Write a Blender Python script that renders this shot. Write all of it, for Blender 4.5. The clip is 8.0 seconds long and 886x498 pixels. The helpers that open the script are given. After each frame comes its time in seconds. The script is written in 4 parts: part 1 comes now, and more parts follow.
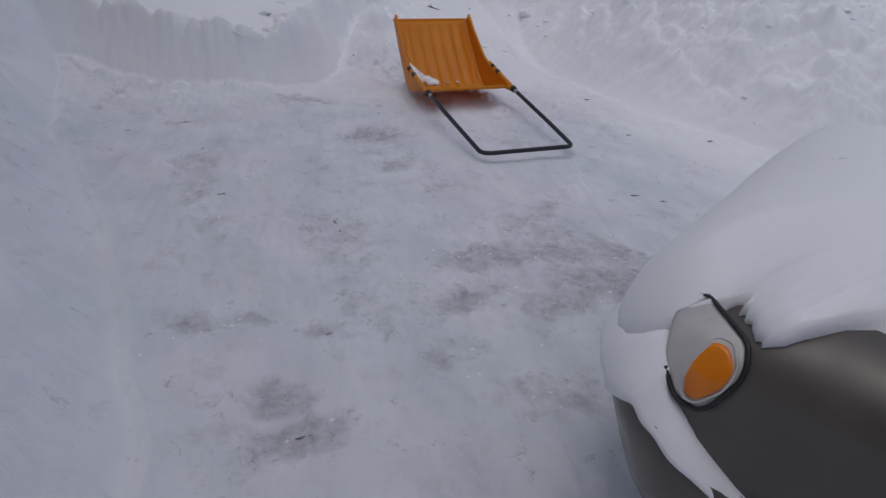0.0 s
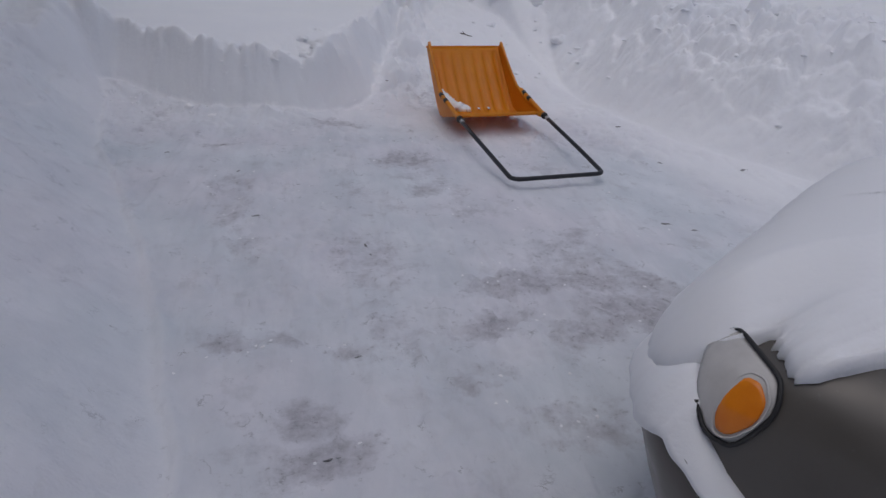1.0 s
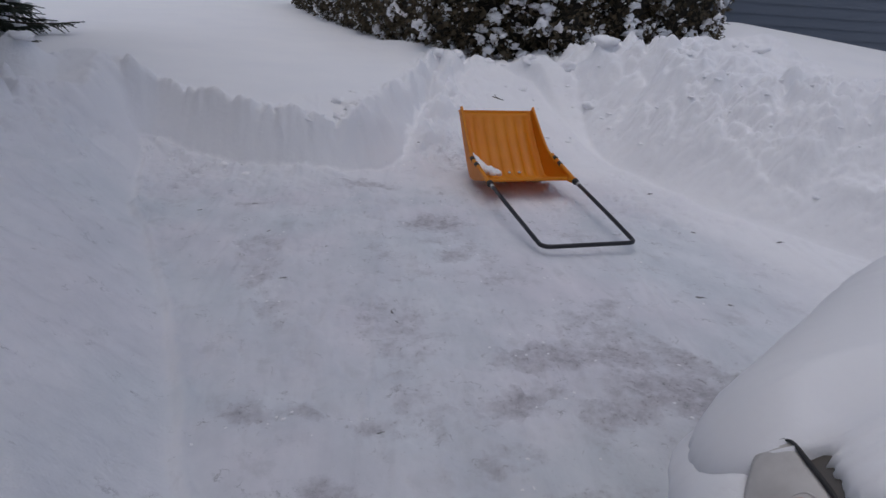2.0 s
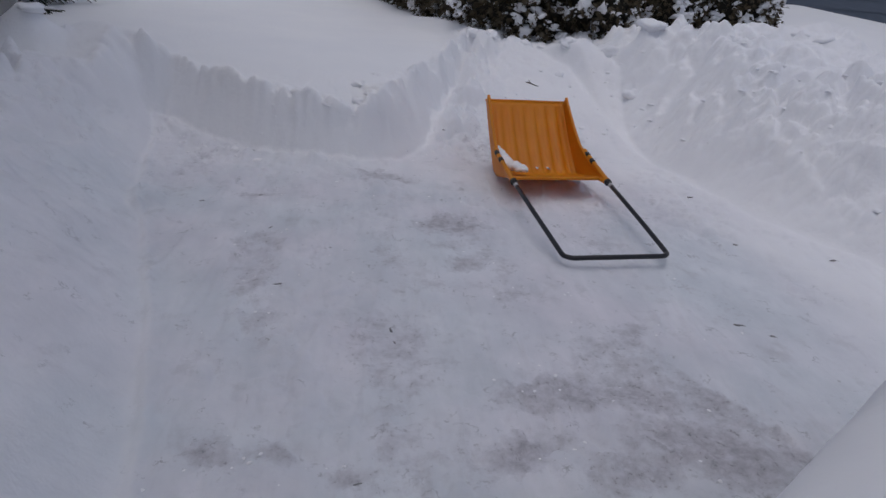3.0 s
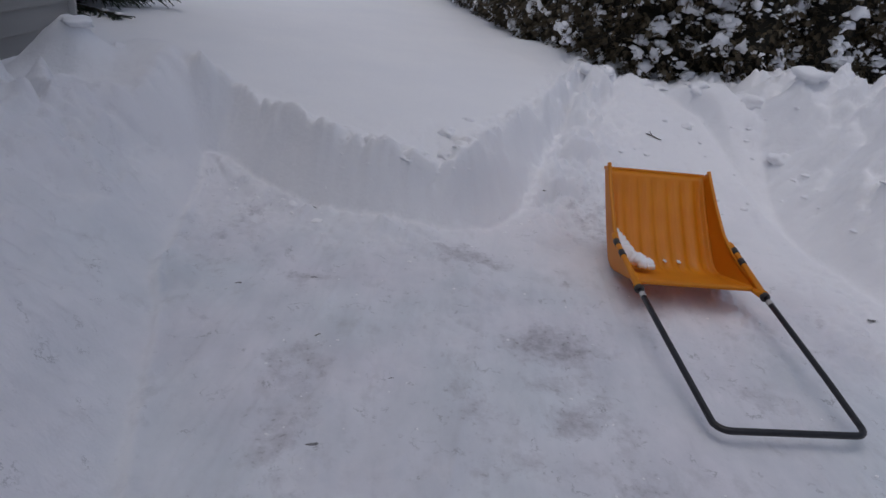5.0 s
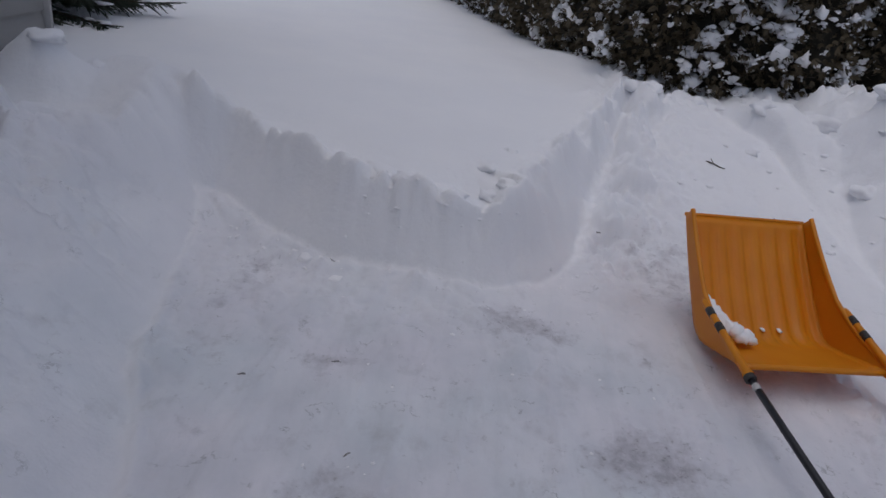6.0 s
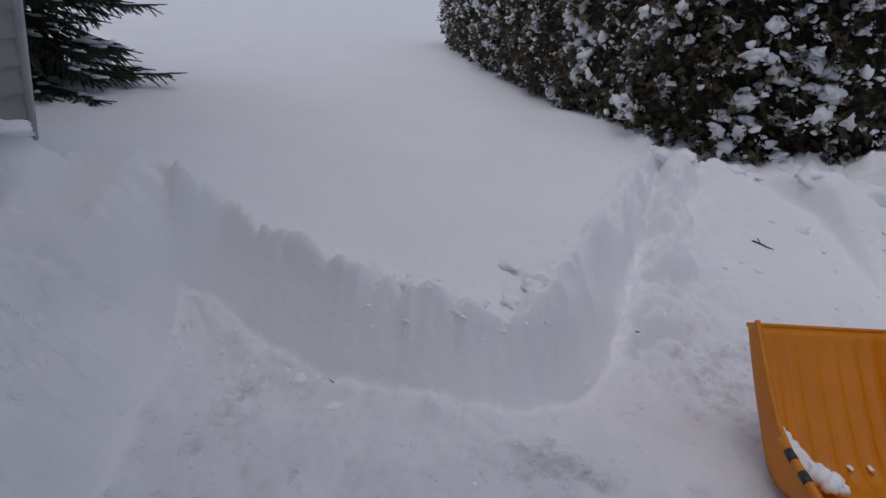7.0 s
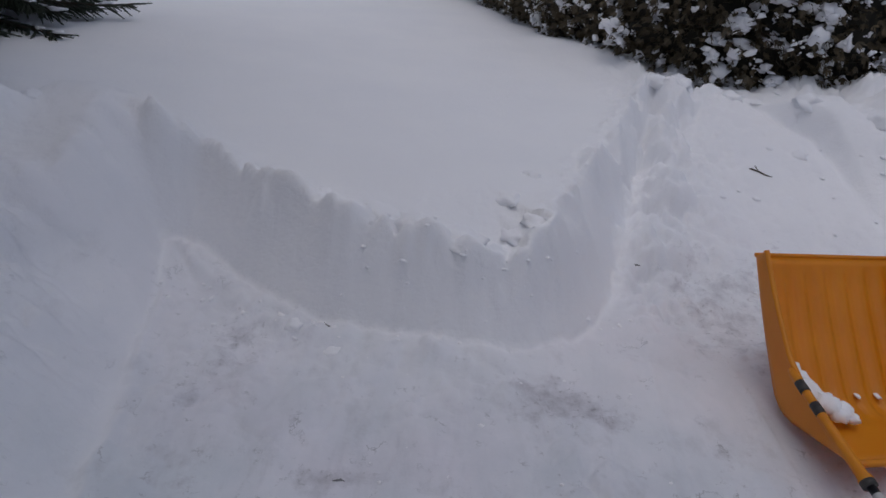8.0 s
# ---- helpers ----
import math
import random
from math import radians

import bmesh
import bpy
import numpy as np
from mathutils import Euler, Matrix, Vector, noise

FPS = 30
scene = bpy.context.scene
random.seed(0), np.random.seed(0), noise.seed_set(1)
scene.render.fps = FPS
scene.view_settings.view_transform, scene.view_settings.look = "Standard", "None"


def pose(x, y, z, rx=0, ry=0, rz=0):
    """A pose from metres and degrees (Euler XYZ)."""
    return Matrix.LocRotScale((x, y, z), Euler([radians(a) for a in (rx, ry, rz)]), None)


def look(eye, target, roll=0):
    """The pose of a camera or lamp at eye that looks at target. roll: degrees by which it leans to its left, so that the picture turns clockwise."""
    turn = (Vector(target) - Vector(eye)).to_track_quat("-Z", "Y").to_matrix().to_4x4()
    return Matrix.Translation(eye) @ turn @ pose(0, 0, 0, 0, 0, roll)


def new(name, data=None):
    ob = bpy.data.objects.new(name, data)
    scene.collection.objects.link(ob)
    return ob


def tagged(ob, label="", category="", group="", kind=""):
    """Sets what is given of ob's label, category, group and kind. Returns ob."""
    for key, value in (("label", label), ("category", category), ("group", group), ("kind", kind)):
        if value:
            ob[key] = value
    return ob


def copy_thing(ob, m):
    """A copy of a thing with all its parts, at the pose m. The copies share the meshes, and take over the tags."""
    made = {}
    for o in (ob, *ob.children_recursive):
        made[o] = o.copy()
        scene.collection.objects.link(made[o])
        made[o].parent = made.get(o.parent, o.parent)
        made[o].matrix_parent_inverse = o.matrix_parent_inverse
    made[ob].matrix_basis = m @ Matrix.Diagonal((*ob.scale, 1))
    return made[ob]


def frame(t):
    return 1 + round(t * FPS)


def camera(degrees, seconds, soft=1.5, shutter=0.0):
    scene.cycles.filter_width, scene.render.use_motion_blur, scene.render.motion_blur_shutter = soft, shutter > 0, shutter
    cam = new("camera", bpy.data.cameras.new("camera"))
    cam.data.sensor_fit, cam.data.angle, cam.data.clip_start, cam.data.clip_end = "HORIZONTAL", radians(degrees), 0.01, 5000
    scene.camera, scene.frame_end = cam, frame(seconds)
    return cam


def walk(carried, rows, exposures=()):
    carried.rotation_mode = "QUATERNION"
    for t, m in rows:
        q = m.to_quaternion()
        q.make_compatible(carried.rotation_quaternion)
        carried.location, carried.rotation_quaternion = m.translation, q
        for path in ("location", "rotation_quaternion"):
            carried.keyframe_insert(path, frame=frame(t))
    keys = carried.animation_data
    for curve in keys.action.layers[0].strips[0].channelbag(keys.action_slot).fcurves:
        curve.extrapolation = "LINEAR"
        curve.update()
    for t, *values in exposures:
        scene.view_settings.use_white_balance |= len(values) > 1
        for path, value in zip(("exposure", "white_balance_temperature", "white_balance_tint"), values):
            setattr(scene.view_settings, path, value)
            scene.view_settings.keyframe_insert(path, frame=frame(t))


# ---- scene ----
cam = camera(66.5, 8.0)
PATH = [
    (0, (0.056, -0.155, 1.382), (0.603, 1.522, 0.44), 3.8),
    (0.5, (0.055, -0.163, 1.386), (0.571, 1.533, 0.46), 3.4),
    (1, (0.044, -0.165, 1.401), (0.517, 1.564, 0.513), 3.6),
    (1.5, (0.03, -0.149, 1.433), (0.467, 1.651, 0.68), 3.8),
    (1.7, (0.028, -0.144, 1.434), (0.449, 1.669, 0.703), 3.8),
    (2.8, (0.199, 0.175, 1.485), (0.533, 1.964, 0.655), 5.3),
    (3, (0.232, 0.232, 1.486), (0.527, 2.03, 0.661), 5.2),
    (3.5, (0.258, 0.382, 1.484), (0.469, 2.185, 0.646), 5.2),
    (4, (0.196, 0.672, 1.511), (0.361, 2.477, 0.665), 4.7),
    (4.5, (0.179, 0.964, 1.511), (0.302, 2.775, 0.672), 5.2),
    (5, (0.202, 1.306, 1.553), (0.288, 3.122, 0.719), 7.6),
    (5.2, (0.17, 1.423, 1.543), (0.255, 3.242, 0.715), 8.3),
    (6.3, (-0.044, 2.253, 1.496), (0.046, 4.074, 0.673), 7.4),
    (6.5, (-0.003, 2.373, 1.538), (0.073, 4.202, 0.732), 7.7),
    (7, (-0.039, 2.564, 1.583), (-0.006, 4.434, 0.876), 6.0),
    (7.5, (-0.098, 2.649, 1.541), (-0.034, 4.517, 0.831), 4.2),
    (8, (-0.108, 2.682, 1.532), (0.002, 4.477, 0.657), 5.5),
]
walk(cam, [(t, look(eye, target, roll)) for t, eye, target, roll in PATH], exposures=((0, -0.39, 6260, 12), (3.5, -0.44, 6260, 12), (8, -0.50, 6270, 12)))

# ---- world, sun, exposure ----
world = bpy.data.worlds.new("sky")
scene.world = world
world.use_nodes = True
wn = world.node_tree
sky = wn.nodes.new("ShaderNodeTexSky")
sky.sky_type, sky.sun_disc = "NISHITA", False
sky.sun_elevation, sky.sun_rotation = radians(80), radians(-140)
sky.dust_density, sky.air_density = 3.0, 1.0
veil = wn.nodes.new("ShaderNodeHueSaturation")
veil.inputs["Saturation"].default_value = 0.73
wn.links.new(sky.outputs["Color"], veil.inputs["Color"])
wn.links.new(veil.outputs["Color"], wn.nodes["Background"].inputs["Color"])
wn.nodes["Background"].inputs["Strength"].default_value = 0.120

sun = new("sun", bpy.data.lights.new("sun", "SUN"))
sun.data.energy, sun.data.angle, sun.data.color = 0.3, radians(70), (1.0, 0.97, 0.94)
sun.matrix_world = look((-1.0, -1.2, 9.0), (0, 0, 0))

# ---- materials ----


def material(name, rough=0.6, metal=0.0):
    m = bpy.data.materials.new(name)
    m.use_nodes = True
    t = m.node_tree
    b = t.nodes["Principled BSDF"]
    b.inputs["Roughness"].default_value, b.inputs["Metallic"].default_value = rough, metal
    return m, t, b


def noise_node(t, scale, detail=4.0, rough=0.55, stretch=None):
    c = t.nodes.new("ShaderNodeTexCoord")
    n = t.nodes.new("ShaderNodeTexNoise")
    n.inputs["Scale"].default_value, n.inputs["Detail"].default_value, n.inputs["Roughness"].default_value = scale, detail, rough
    if stretch:
        k = t.nodes.new("ShaderNodeMapping")
        k.inputs["Scale"].default_value = stretch
        t.links.new(c.outputs["Object"], k.inputs["Vector"])
        t.links.new(k.outputs["Vector"], n.inputs["Vector"])
    else:
        t.links.new(c.outputs["Object"], n.inputs["Vector"])
    return n.outputs["Fac"]


def ramp(t, fac, stops):
    r = t.nodes.new("ShaderNodeValToRGB")
    e = r.color_ramp.elements
    while len(e) < len(stops):
        e.new(0.5)
    for k, (p, c) in zip(e, stops):
        k.position, k.color = p, (*c, 1)
    t.links.new(fac, r.inputs["Fac"])
    return r.outputs["Color"]


def mix(t, fac, a, b, mode="MIX"):
    n = t.nodes.new("ShaderNodeMix")
    n.data_type, n.blend_type = "RGBA", mode
    for sock, v in ((n.inputs["Factor"], fac), (n.inputs[6], a), (n.inputs[7], b)):
        if isinstance(v, (int, float)):
            sock.default_value = v
        elif isinstance(v, tuple):
            sock.default_value = (*v, 1)
        else:
            t.links.new(v, sock)
    return n.outputs[2]


def math_node(t, op, a, b=0.0):
    n = t.nodes.new("ShaderNodeMath")
    n.operation, n.use_clamp = op, False
    for sock, v in ((n.inputs[0], a), (n.inputs[1], b)):
        if isinstance(v, (int, float)):
            sock.default_value = v
        else:
            t.links.new(v, sock)
    return n.outputs[0]


def bump(t, b, height, distance=0.01, strength=1.0, before=None):
    n = t.nodes.new("ShaderNodeBump")
    n.inputs["Distance"].default_value, n.inputs["Strength"].default_value = distance, strength
    t.links.new(height, n.inputs["Height"])
    if before:
        t.links.new(before, n.inputs["Normal"])
    t.links.new(n.outputs["Normal"], b.inputs["Normal"])
    return n.outputs["Normal"]


def grey_of(t, col):
    n = t.nodes.new("ShaderNodeRGBToBW")
    t.links.new(col, n.inputs["Color"])
    return n.outputs["Val"]


def mask(t, fac, low, high):
    return grey_of(t, ramp(t, fac, [(low, (0, 0, 0)), (high, (1, 1, 1))]))


def named(t, name):
    a = t.nodes.new("ShaderNodeAttribute")
    a.attribute_name = name
    return a.outputs["Fac"]


def snow_material(name, worn):
    """Snow: soft and scattering where it fell, grey, scratched and gritty where it is trodden."""
    m, t, b = material(name, 0.8)
    b.inputs["Specular IOR Level"].default_value = 0.2
    b.inputs["Subsurface Weight"].default_value = 0.22
    b.inputs["Subsurface Radius"].default_value = (1.0, 1.0, 1.05)
    b.inputs["Subsurface Scale"].default_value = 0.006
    col = ramp(t, noise_node(t, 1.3, 3), [(0.3, (0.87, 0.875, 0.90)), (0.7, (0.91, 0.91, 0.925))])
    fine = noise_node(t, 90, 3, 0.6)
    col = mix(t, math_node(t, "MULTIPLY", fine, 0.08), col, (0.66, 0.68, 0.74))
    if worn:
        packed, wear = named(t, "packed"), named(t, "wear")
        # trodden snow is denser and greyer, in soft clouds; the left bank's painted shade shares this grey
        cloud = ramp(t, noise_node(t, 3.1, 5, 0.6, (1.3, 0.75, 1)), [(0.32, (0.63, 0.65, 0.685)), (0.68, (0.765, 0.77, 0.80))])
        tint = ramp(t, noise_node(t, 1.1, 3, 0.5), [(0.35, (0.97, 1.0, 1.015)), (0.65, (1.015, 0.985, 1.01))])
        cloud = mix(t, 1.0, cloud, tint, "MULTIPLY")
        col = mix(t, packed, col, cloud)
        # faint scrapes along the driveway
        scrape = mask(t, noise_node(t, 7, 6, 0.62, (2.6, 0.45, 1)), 0.55, 0.74)
        col = mix(t, math_node(t, "MULTIPLY", math_node(t, "MULTIPLY", scrape, math_node(t, "POWER", packed, 6.0)), 0.20), col, (0.46, 0.47, 0.50))
        # patches worn down to dirty ice, broken up by what snow is left on them
        blot = noise_node(t, 9, 9, 0.72)
        edge = math_node(t, "ADD", wear, math_node(t, "MULTIPLY", math_node(t, "SUBTRACT", blot, 0.5), 1.9))
        k = mask(t, edge, 0.30, 0.85)
        dirt = ramp(t, noise_node(t, 21, 6, 0.7), [(0.35, (0.33, 0.325, 0.355)), (0.65, (0.55, 0.54, 0.58))])
        col = mix(t, math_node(t, "MULTIPLY", k, 0.85), col, dirt)
        flake = mask(t, noise_node(t, 36, 6, 0.68), 0.61, 0.66)
        some = math_node(t, "MULTIPLY", math_node(t, "MULTIPLY", flake, wear), 0.75)
        col = mix(t, some, col, (0.19, 0.19, 0.195))
        rime = mask(t, noise_node(t, 27, 5, 0.62), 0.58, 0.66)
        col = mix(t, math_node(t, "MULTIPLY", math_node(t, "MULTIPLY", rime, wear), 0.3), col, (0.72, 0.72, 0.75))
        # soft smudges, then short dark curves painting the shade of small relief and heel marks
        smudge = mask(t, noise_node(t, 4.6, 7, 0.68, (1.2, 0.9, 1)), 0.56, 0.70)
        col = mix(t, math_node(t, "MULTIPLY", math_node(t, "MULTIPLY", smudge, packed), 0.38), col, (0.42, 0.42, 0.44))
        for scale, width, low in ((2.6, 0.010, 0.57), (5.0, 0.013, 0.60)):
            line = math_node(t, "ABSOLUTE", math_node(t, "SUBTRACT", noise_node(t, scale, 6, 0.66), 0.5))
            line = math_node(t, "SUBTRACT", 1.0, mask(t, line, width * 0.15, width))
            gate = mask(t, noise_node(t, scale * 1.9 + 2, 3, 0.55, (1.1, 0.9, 1)), low, low + 0.10)
            crescent_shade = math_node(t, "MULTIPLY", math_node(t, "MULTIPLY", line, gate), math_node(t, "MULTIPLY", packed, 0.68))
            col = mix(t, crescent_shade, col, (0.30, 0.305, 0.325))
    t.links.new(col, b.inputs["Base Color"])
    first = bump(t, b, noise_node(t, 14, 6, 0.62), 0.012 if worn else 0.006, 0.5)
    if worn:
        first = bump(t, b, noise_node(t, 30, 6, 0.7, (1, 1.2, 1)), 0.009, 0.6, first)
    bump(t, b, fine, 0.002, 0.4, first)
    return m


SNOW = snow_material("trodden_snow", True)
POWDER = snow_material("fresh_snow", False)


def plain(name, dark, light, scale=8.0, rough=0.5, metal=0.0, fine=0.0, stretch=None):
    m, t, b = material(name, rough, metal)
    t.links.new(ramp(t, noise_node(t, scale, 5, 0.6, stretch), [(0.3, dark), (0.7, light)]), b.inputs["Base Color"])
    if fine:
        bump(t, b, noise_node(t, scale * 8, 3), fine, 0.6)
    return m


def plastic_material():
    m, t, b = material("orange_plastic", 0.42)
    col = ramp(t, noise_node(t, 6, 5), [(0.3, (0.74, 0.275, 0.006)), (0.7, (0.82, 0.325, 0.012))])
    scuff = ramp(t, noise_node(t, 40, 6, 0.7, (1, 0.15, 1)), [(0.60, (0, 0, 0)), (0.75, (1, 1, 1))])
    s = t.nodes.new("ShaderNodeRGBToBW")
    t.links.new(scuff, s.inputs["Color"])
    t.links.new(mix(t, math_node(t, "MULTIPLY", s.outputs["Val"], 0.25), col, (0.78, 0.42, 0.08)), b.inputs["Base Color"])
    bump(t, b, noise_node(t, 60, 3), 0.001, 0.4)
    thin = t.nodes.new("ShaderNodeBsdfTranslucent")
    thin.inputs["Color"].default_value = (0.85, 0.22, 0.02, 1)
    both = t.nodes.new("ShaderNodeMixShader")
    both.inputs["Fac"].default_value = 0.30
    t.links.new(b.outputs["BSDF"], both.inputs[1])
    t.links.new(thin.outputs["BSDF"], both.inputs[2])
    t.links.new(both.outputs["Shader"], t.nodes["Material Output"].inputs["Surface"])
    return m


PLASTIC = plastic_material()
BLACK_PAINT = plain("black_paint", (0.007, 0.007, 0.009), (0.018, 0.018, 0.022), 30, 0.42)
TAPE = plain("black_tape", (0.02, 0.018, 0.018), (0.05, 0.045, 0.04), 40, 0.6)
RUBBER = plain("rubber", (0.012, 0.012, 0.013), (0.025, 0.025, 0.026), 30, 0.55)
STEEL = plain("steel", (0.45, 0.45, 0.46), (0.62, 0.62, 0.63), 20, 0.35, 1.0)


def car_paint():
    m, t, b = material("taupe_car_paint", 0.38, 0.1)
    b.inputs["Coat Weight"].default_value, b.inputs["Coat Roughness"].default_value = 0.25, 0.2
    col = ramp(t, noise_node(t, 3.5, 6, 0.65), [(0.3, (0.080, 0.071, 0.062)), (0.7, (0.108, 0.097, 0.085))])
    frost = ramp(t, noise_node(t, 55, 5, 0.7), [(0.66, (0, 0, 0)), (0.80, (1, 1, 1))])
    s = t.nodes.new("ShaderNodeRGBToBW")
    t.links.new(frost, s.inputs["Color"])
    t.links.new(mix(t, math_node(t, "MULTIPLY", s.outputs["Val"], 0.25), col, (0.5, 0.5, 0.5)), b.inputs["Base Color"])
    t.links.new(ramp(t, noise_node(t, 14, 5), [(0.3, (0.28,) * 3), (0.7, (0.5,) * 3)]), b.inputs["Roughness"])
    return m


PAINT = car_paint()
AMBER = plain("amber_lens", (0.68, 0.17, 0.004), (0.85, 0.26, 0.008), 12, 0.18)
REFLECTOR = plain("frosted_lamp_lens", (0.50, 0.48, 0.46), (0.62, 0.60, 0.58), 14, 0.25)
GLASS = plain("dark_window_glass", (0.02, 0.022, 0.024), (0.03, 0.032, 0.035), 5, 0.06)
SIDING = plain("vinyl_siding", (0.24, 0.235, 0.225), (0.30, 0.29, 0.28), 5, 0.55, 0.0, 0.002, (1, 0.1, 1))
TRIM = plain("white_trim", (0.40, 0.39, 0.38), (0.48, 0.47, 0.46), 9, 0.5)
BLUE_SIDING = plain("slate_blue_siding", (0.085, 0.105, 0.14), (0.11, 0.13, 0.165), 3, 0.6, 0.0, 0.002, (0.1, 1, 1))
HOUSE_SIDING = plain("house_siding", (0.12, 0.11, 0.10), (0.17, 0.16, 0.145), 3, 0.7, 0.0, 0.002, (0.1, 1, 4))
ROOFING = plain("asphalt_roofing", (0.05, 0.05, 0.055), (0.09, 0.09, 0.095), 20, 0.9, 0.0, 0.004)
BARK = plain("bark", (0.045, 0.032, 0.022), (0.10, 0.075, 0.055), 18, 0.9, 0.0, 0.01)
TWIG = plain("dry_twig", (0.05, 0.04, 0.032), (0.11, 0.09, 0.07), 40, 0.9)
CHIP = plain("dark_grit", (0.12, 0.12, 0.125), (0.30, 0.30, 0.305), 90, 0.9)


def leaf_material(name, dark, light):
    m, t, b = material(name, 0.6)
    g = t.nodes.new("ShaderNodeNewGeometry")
    c = ramp(t, g.outputs["Random Per Island"], [(0.0, dark), (1.0, light)])
    t.links.new(mix(t, 0.35, c, ramp(t, noise_node(t, 3, 4), [(0.3, dark), (0.7, light)])), b.inputs["Base Color"])
    return m


CEDAR = leaf_material("cedar_foliage", (0.042, 0.033, 0.017), (0.135, 0.102, 0.056))
# near-black colour that stands in for the shade deep inside the shrubs
CEDAR_SHADE = plain("cedar_inner_shade", (0.010, 0.009, 0.006), (0.028, 0.024, 0.015), 12, 0.95)
SPRUCE = leaf_material("spruce_needles", (0.018, 0.026, 0.016), (0.055, 0.066, 0.042))

# ---- mesh helpers ----


def raw(name, verts, faces, mat, smooth=True):
    me = bpy.data.meshes.new(name)
    me.from_pydata([tuple(v) for v in verts], [], faces)
    me.materials.append(mat)
    if smooth:
        me.polygons.foreach_set("use_smooth", [True] * len(me.polygons))
    me.update()
    return me


def solid(name, verts, faces, mat, parent=None, label="", smooth=True):
    ob = new(name, raw(name, verts, faces, mat, smooth))
    ob.parent = parent
    return tagged(ob, label)


def part(name, bm, mat, parent, label="", smooth=True):
    bmesh.ops.recalc_face_normals(bm, faces=bm.faces)
    me = bpy.data.meshes.new(name)
    bm.to_mesh(me)
    bm.free()
    me.materials.append(mat)
    if smooth:
        me.polygons.foreach_set("use_smooth", [True] * len(me.polygons))
    ob = new(name, me)
    ob.parent = parent
    return tagged(ob, label)


def box_bm(x0, x1, y0, y1, z0, z1, bevel=0.0):
    bm = bmesh.new()
    bmesh.ops.create_cube(bm, size=1, matrix=Matrix.Translation(((x0 + x1) / 2, (y0 + y1) / 2, (z0 + z1) / 2)) @ Matrix.Diagonal((x1 - x0, y1 - y0, z1 - z0, 1)))
    if bevel:
        bmesh.ops.bevel(bm, geom=bm.edges[:], offset=bevel, segments=2, affect="EDGES")
    return bm


def tube(points, radius, sides=8, closed=False, taper=None):
    """Vertices and faces of a tube along points."""
    pts = [Vector(p) for p in points]
    n = len(pts)
    verts, faces, side = [], [], None
    for i, p in enumerate(pts):
        a = pts[(i - 1) % n] if closed or i else p
        b = pts[(i + 1) % n] if closed or i < n - 1 else p
        d = (b - a).normalized()
        if side is None:
            side = d.orthogonal().normalized()
        side = (side - d * side.dot(d)).normalized()
        other = d.cross(side)
        r = radius if taper is None else taper[i]
        for k in range(sides):
            c = 2 * math.pi * k / sides
            verts.append(p + r * (math.cos(c) * side + math.sin(c) * other))
    for i in range(n if closed else n - 1):
        for k in range(sides):
            a, b = i * sides, ((i + 1) % n) * sides
            faces.append((a + k, a + (k + 1) % sides, b + (k + 1) % sides, b + k))
    if not closed:
        faces.append(tuple(range(sides))[::-1])
        faces.append(tuple((n - 1) * sides + k for k in range(sides)))
    return verts, faces


def joined(pieces):
    verts, faces = [], []
    for v, f in pieces:
        k = len(verts)
        verts += list(v)
        faces += [tuple(i + k for i in q) for q in f]
    return verts, faces


def grid_faces(nu, nv, close_u=False):
    f = []
    for i in range(nu if close_u else nu - 1):
        for j in range(nv - 1):
            a, b = i * nv + j, ((i + 1) % nu) * nv + j
            f.append((a, b, b + 1, a + 1))
    return f


def hash2(i, j, seed):
    h = (i.astype(np.int64) * 374761393 + j.astype(np.int64) * 668265263 + seed * 982451653) & 0x7FFFFFFF
    h = ((h ^ (h >> 13)) * 1274126177) & 0x7FFFFFFF
    return ((h ^ (h >> 16)) & 0xFFFF) / 65535.0


def vnoise(x, y, seed=0):
    i, j = np.floor(x), np.floor(y)
    u, v = x - i, y - j
    u, v = u * u * (3 - 2 * u), v * v * (3 - 2 * v)
    a, b, c, d = (hash2(i + p, j + q, seed) for p, q in ((0, 0), (1, 0), (0, 1), (1, 1)))
    return (a * (1 - u) + b * u) * (1 - v) + (c * (1 - u) + d * u) * v


def fbm(x, y, seed=0, octaves=4, gain=0.5):
    s, amp, tot = 0.0, 1.0, 0.0
    for o in range(octaves):
        s, tot = s + amp * vnoise(x * 2**o, y * 2**o, seed + 17 * o), tot + amp
        amp *= gain
    return s / tot


def lumps(x, y, seed=0):
    """Rounded lumps on a jittered lattice, 0 to 1."""
    i, j = np.floor(x), np.floor(y)
    best = np.zeros_like(x)
    for p in (-1, 0, 1):
        for q in (-1, 0, 1):
            cx, cy = i + p + hash2(i + p, j + q, seed), j + q + hash2(i + p, j + q, seed + 5)
            r = 0.35 + 0.5 * hash2(i + p, j + q, seed + 9)
            best = np.maximum(best, r * np.sqrt(np.maximum(0, 1 - ((x - cx) ** 2 + (y - cy) ** 2) / (r * r))))
    return best


def step(a, b, x):
    t = np.clip((x - a) / (b - a), 0, 1)
    return t * t * (3 - 2 * t)


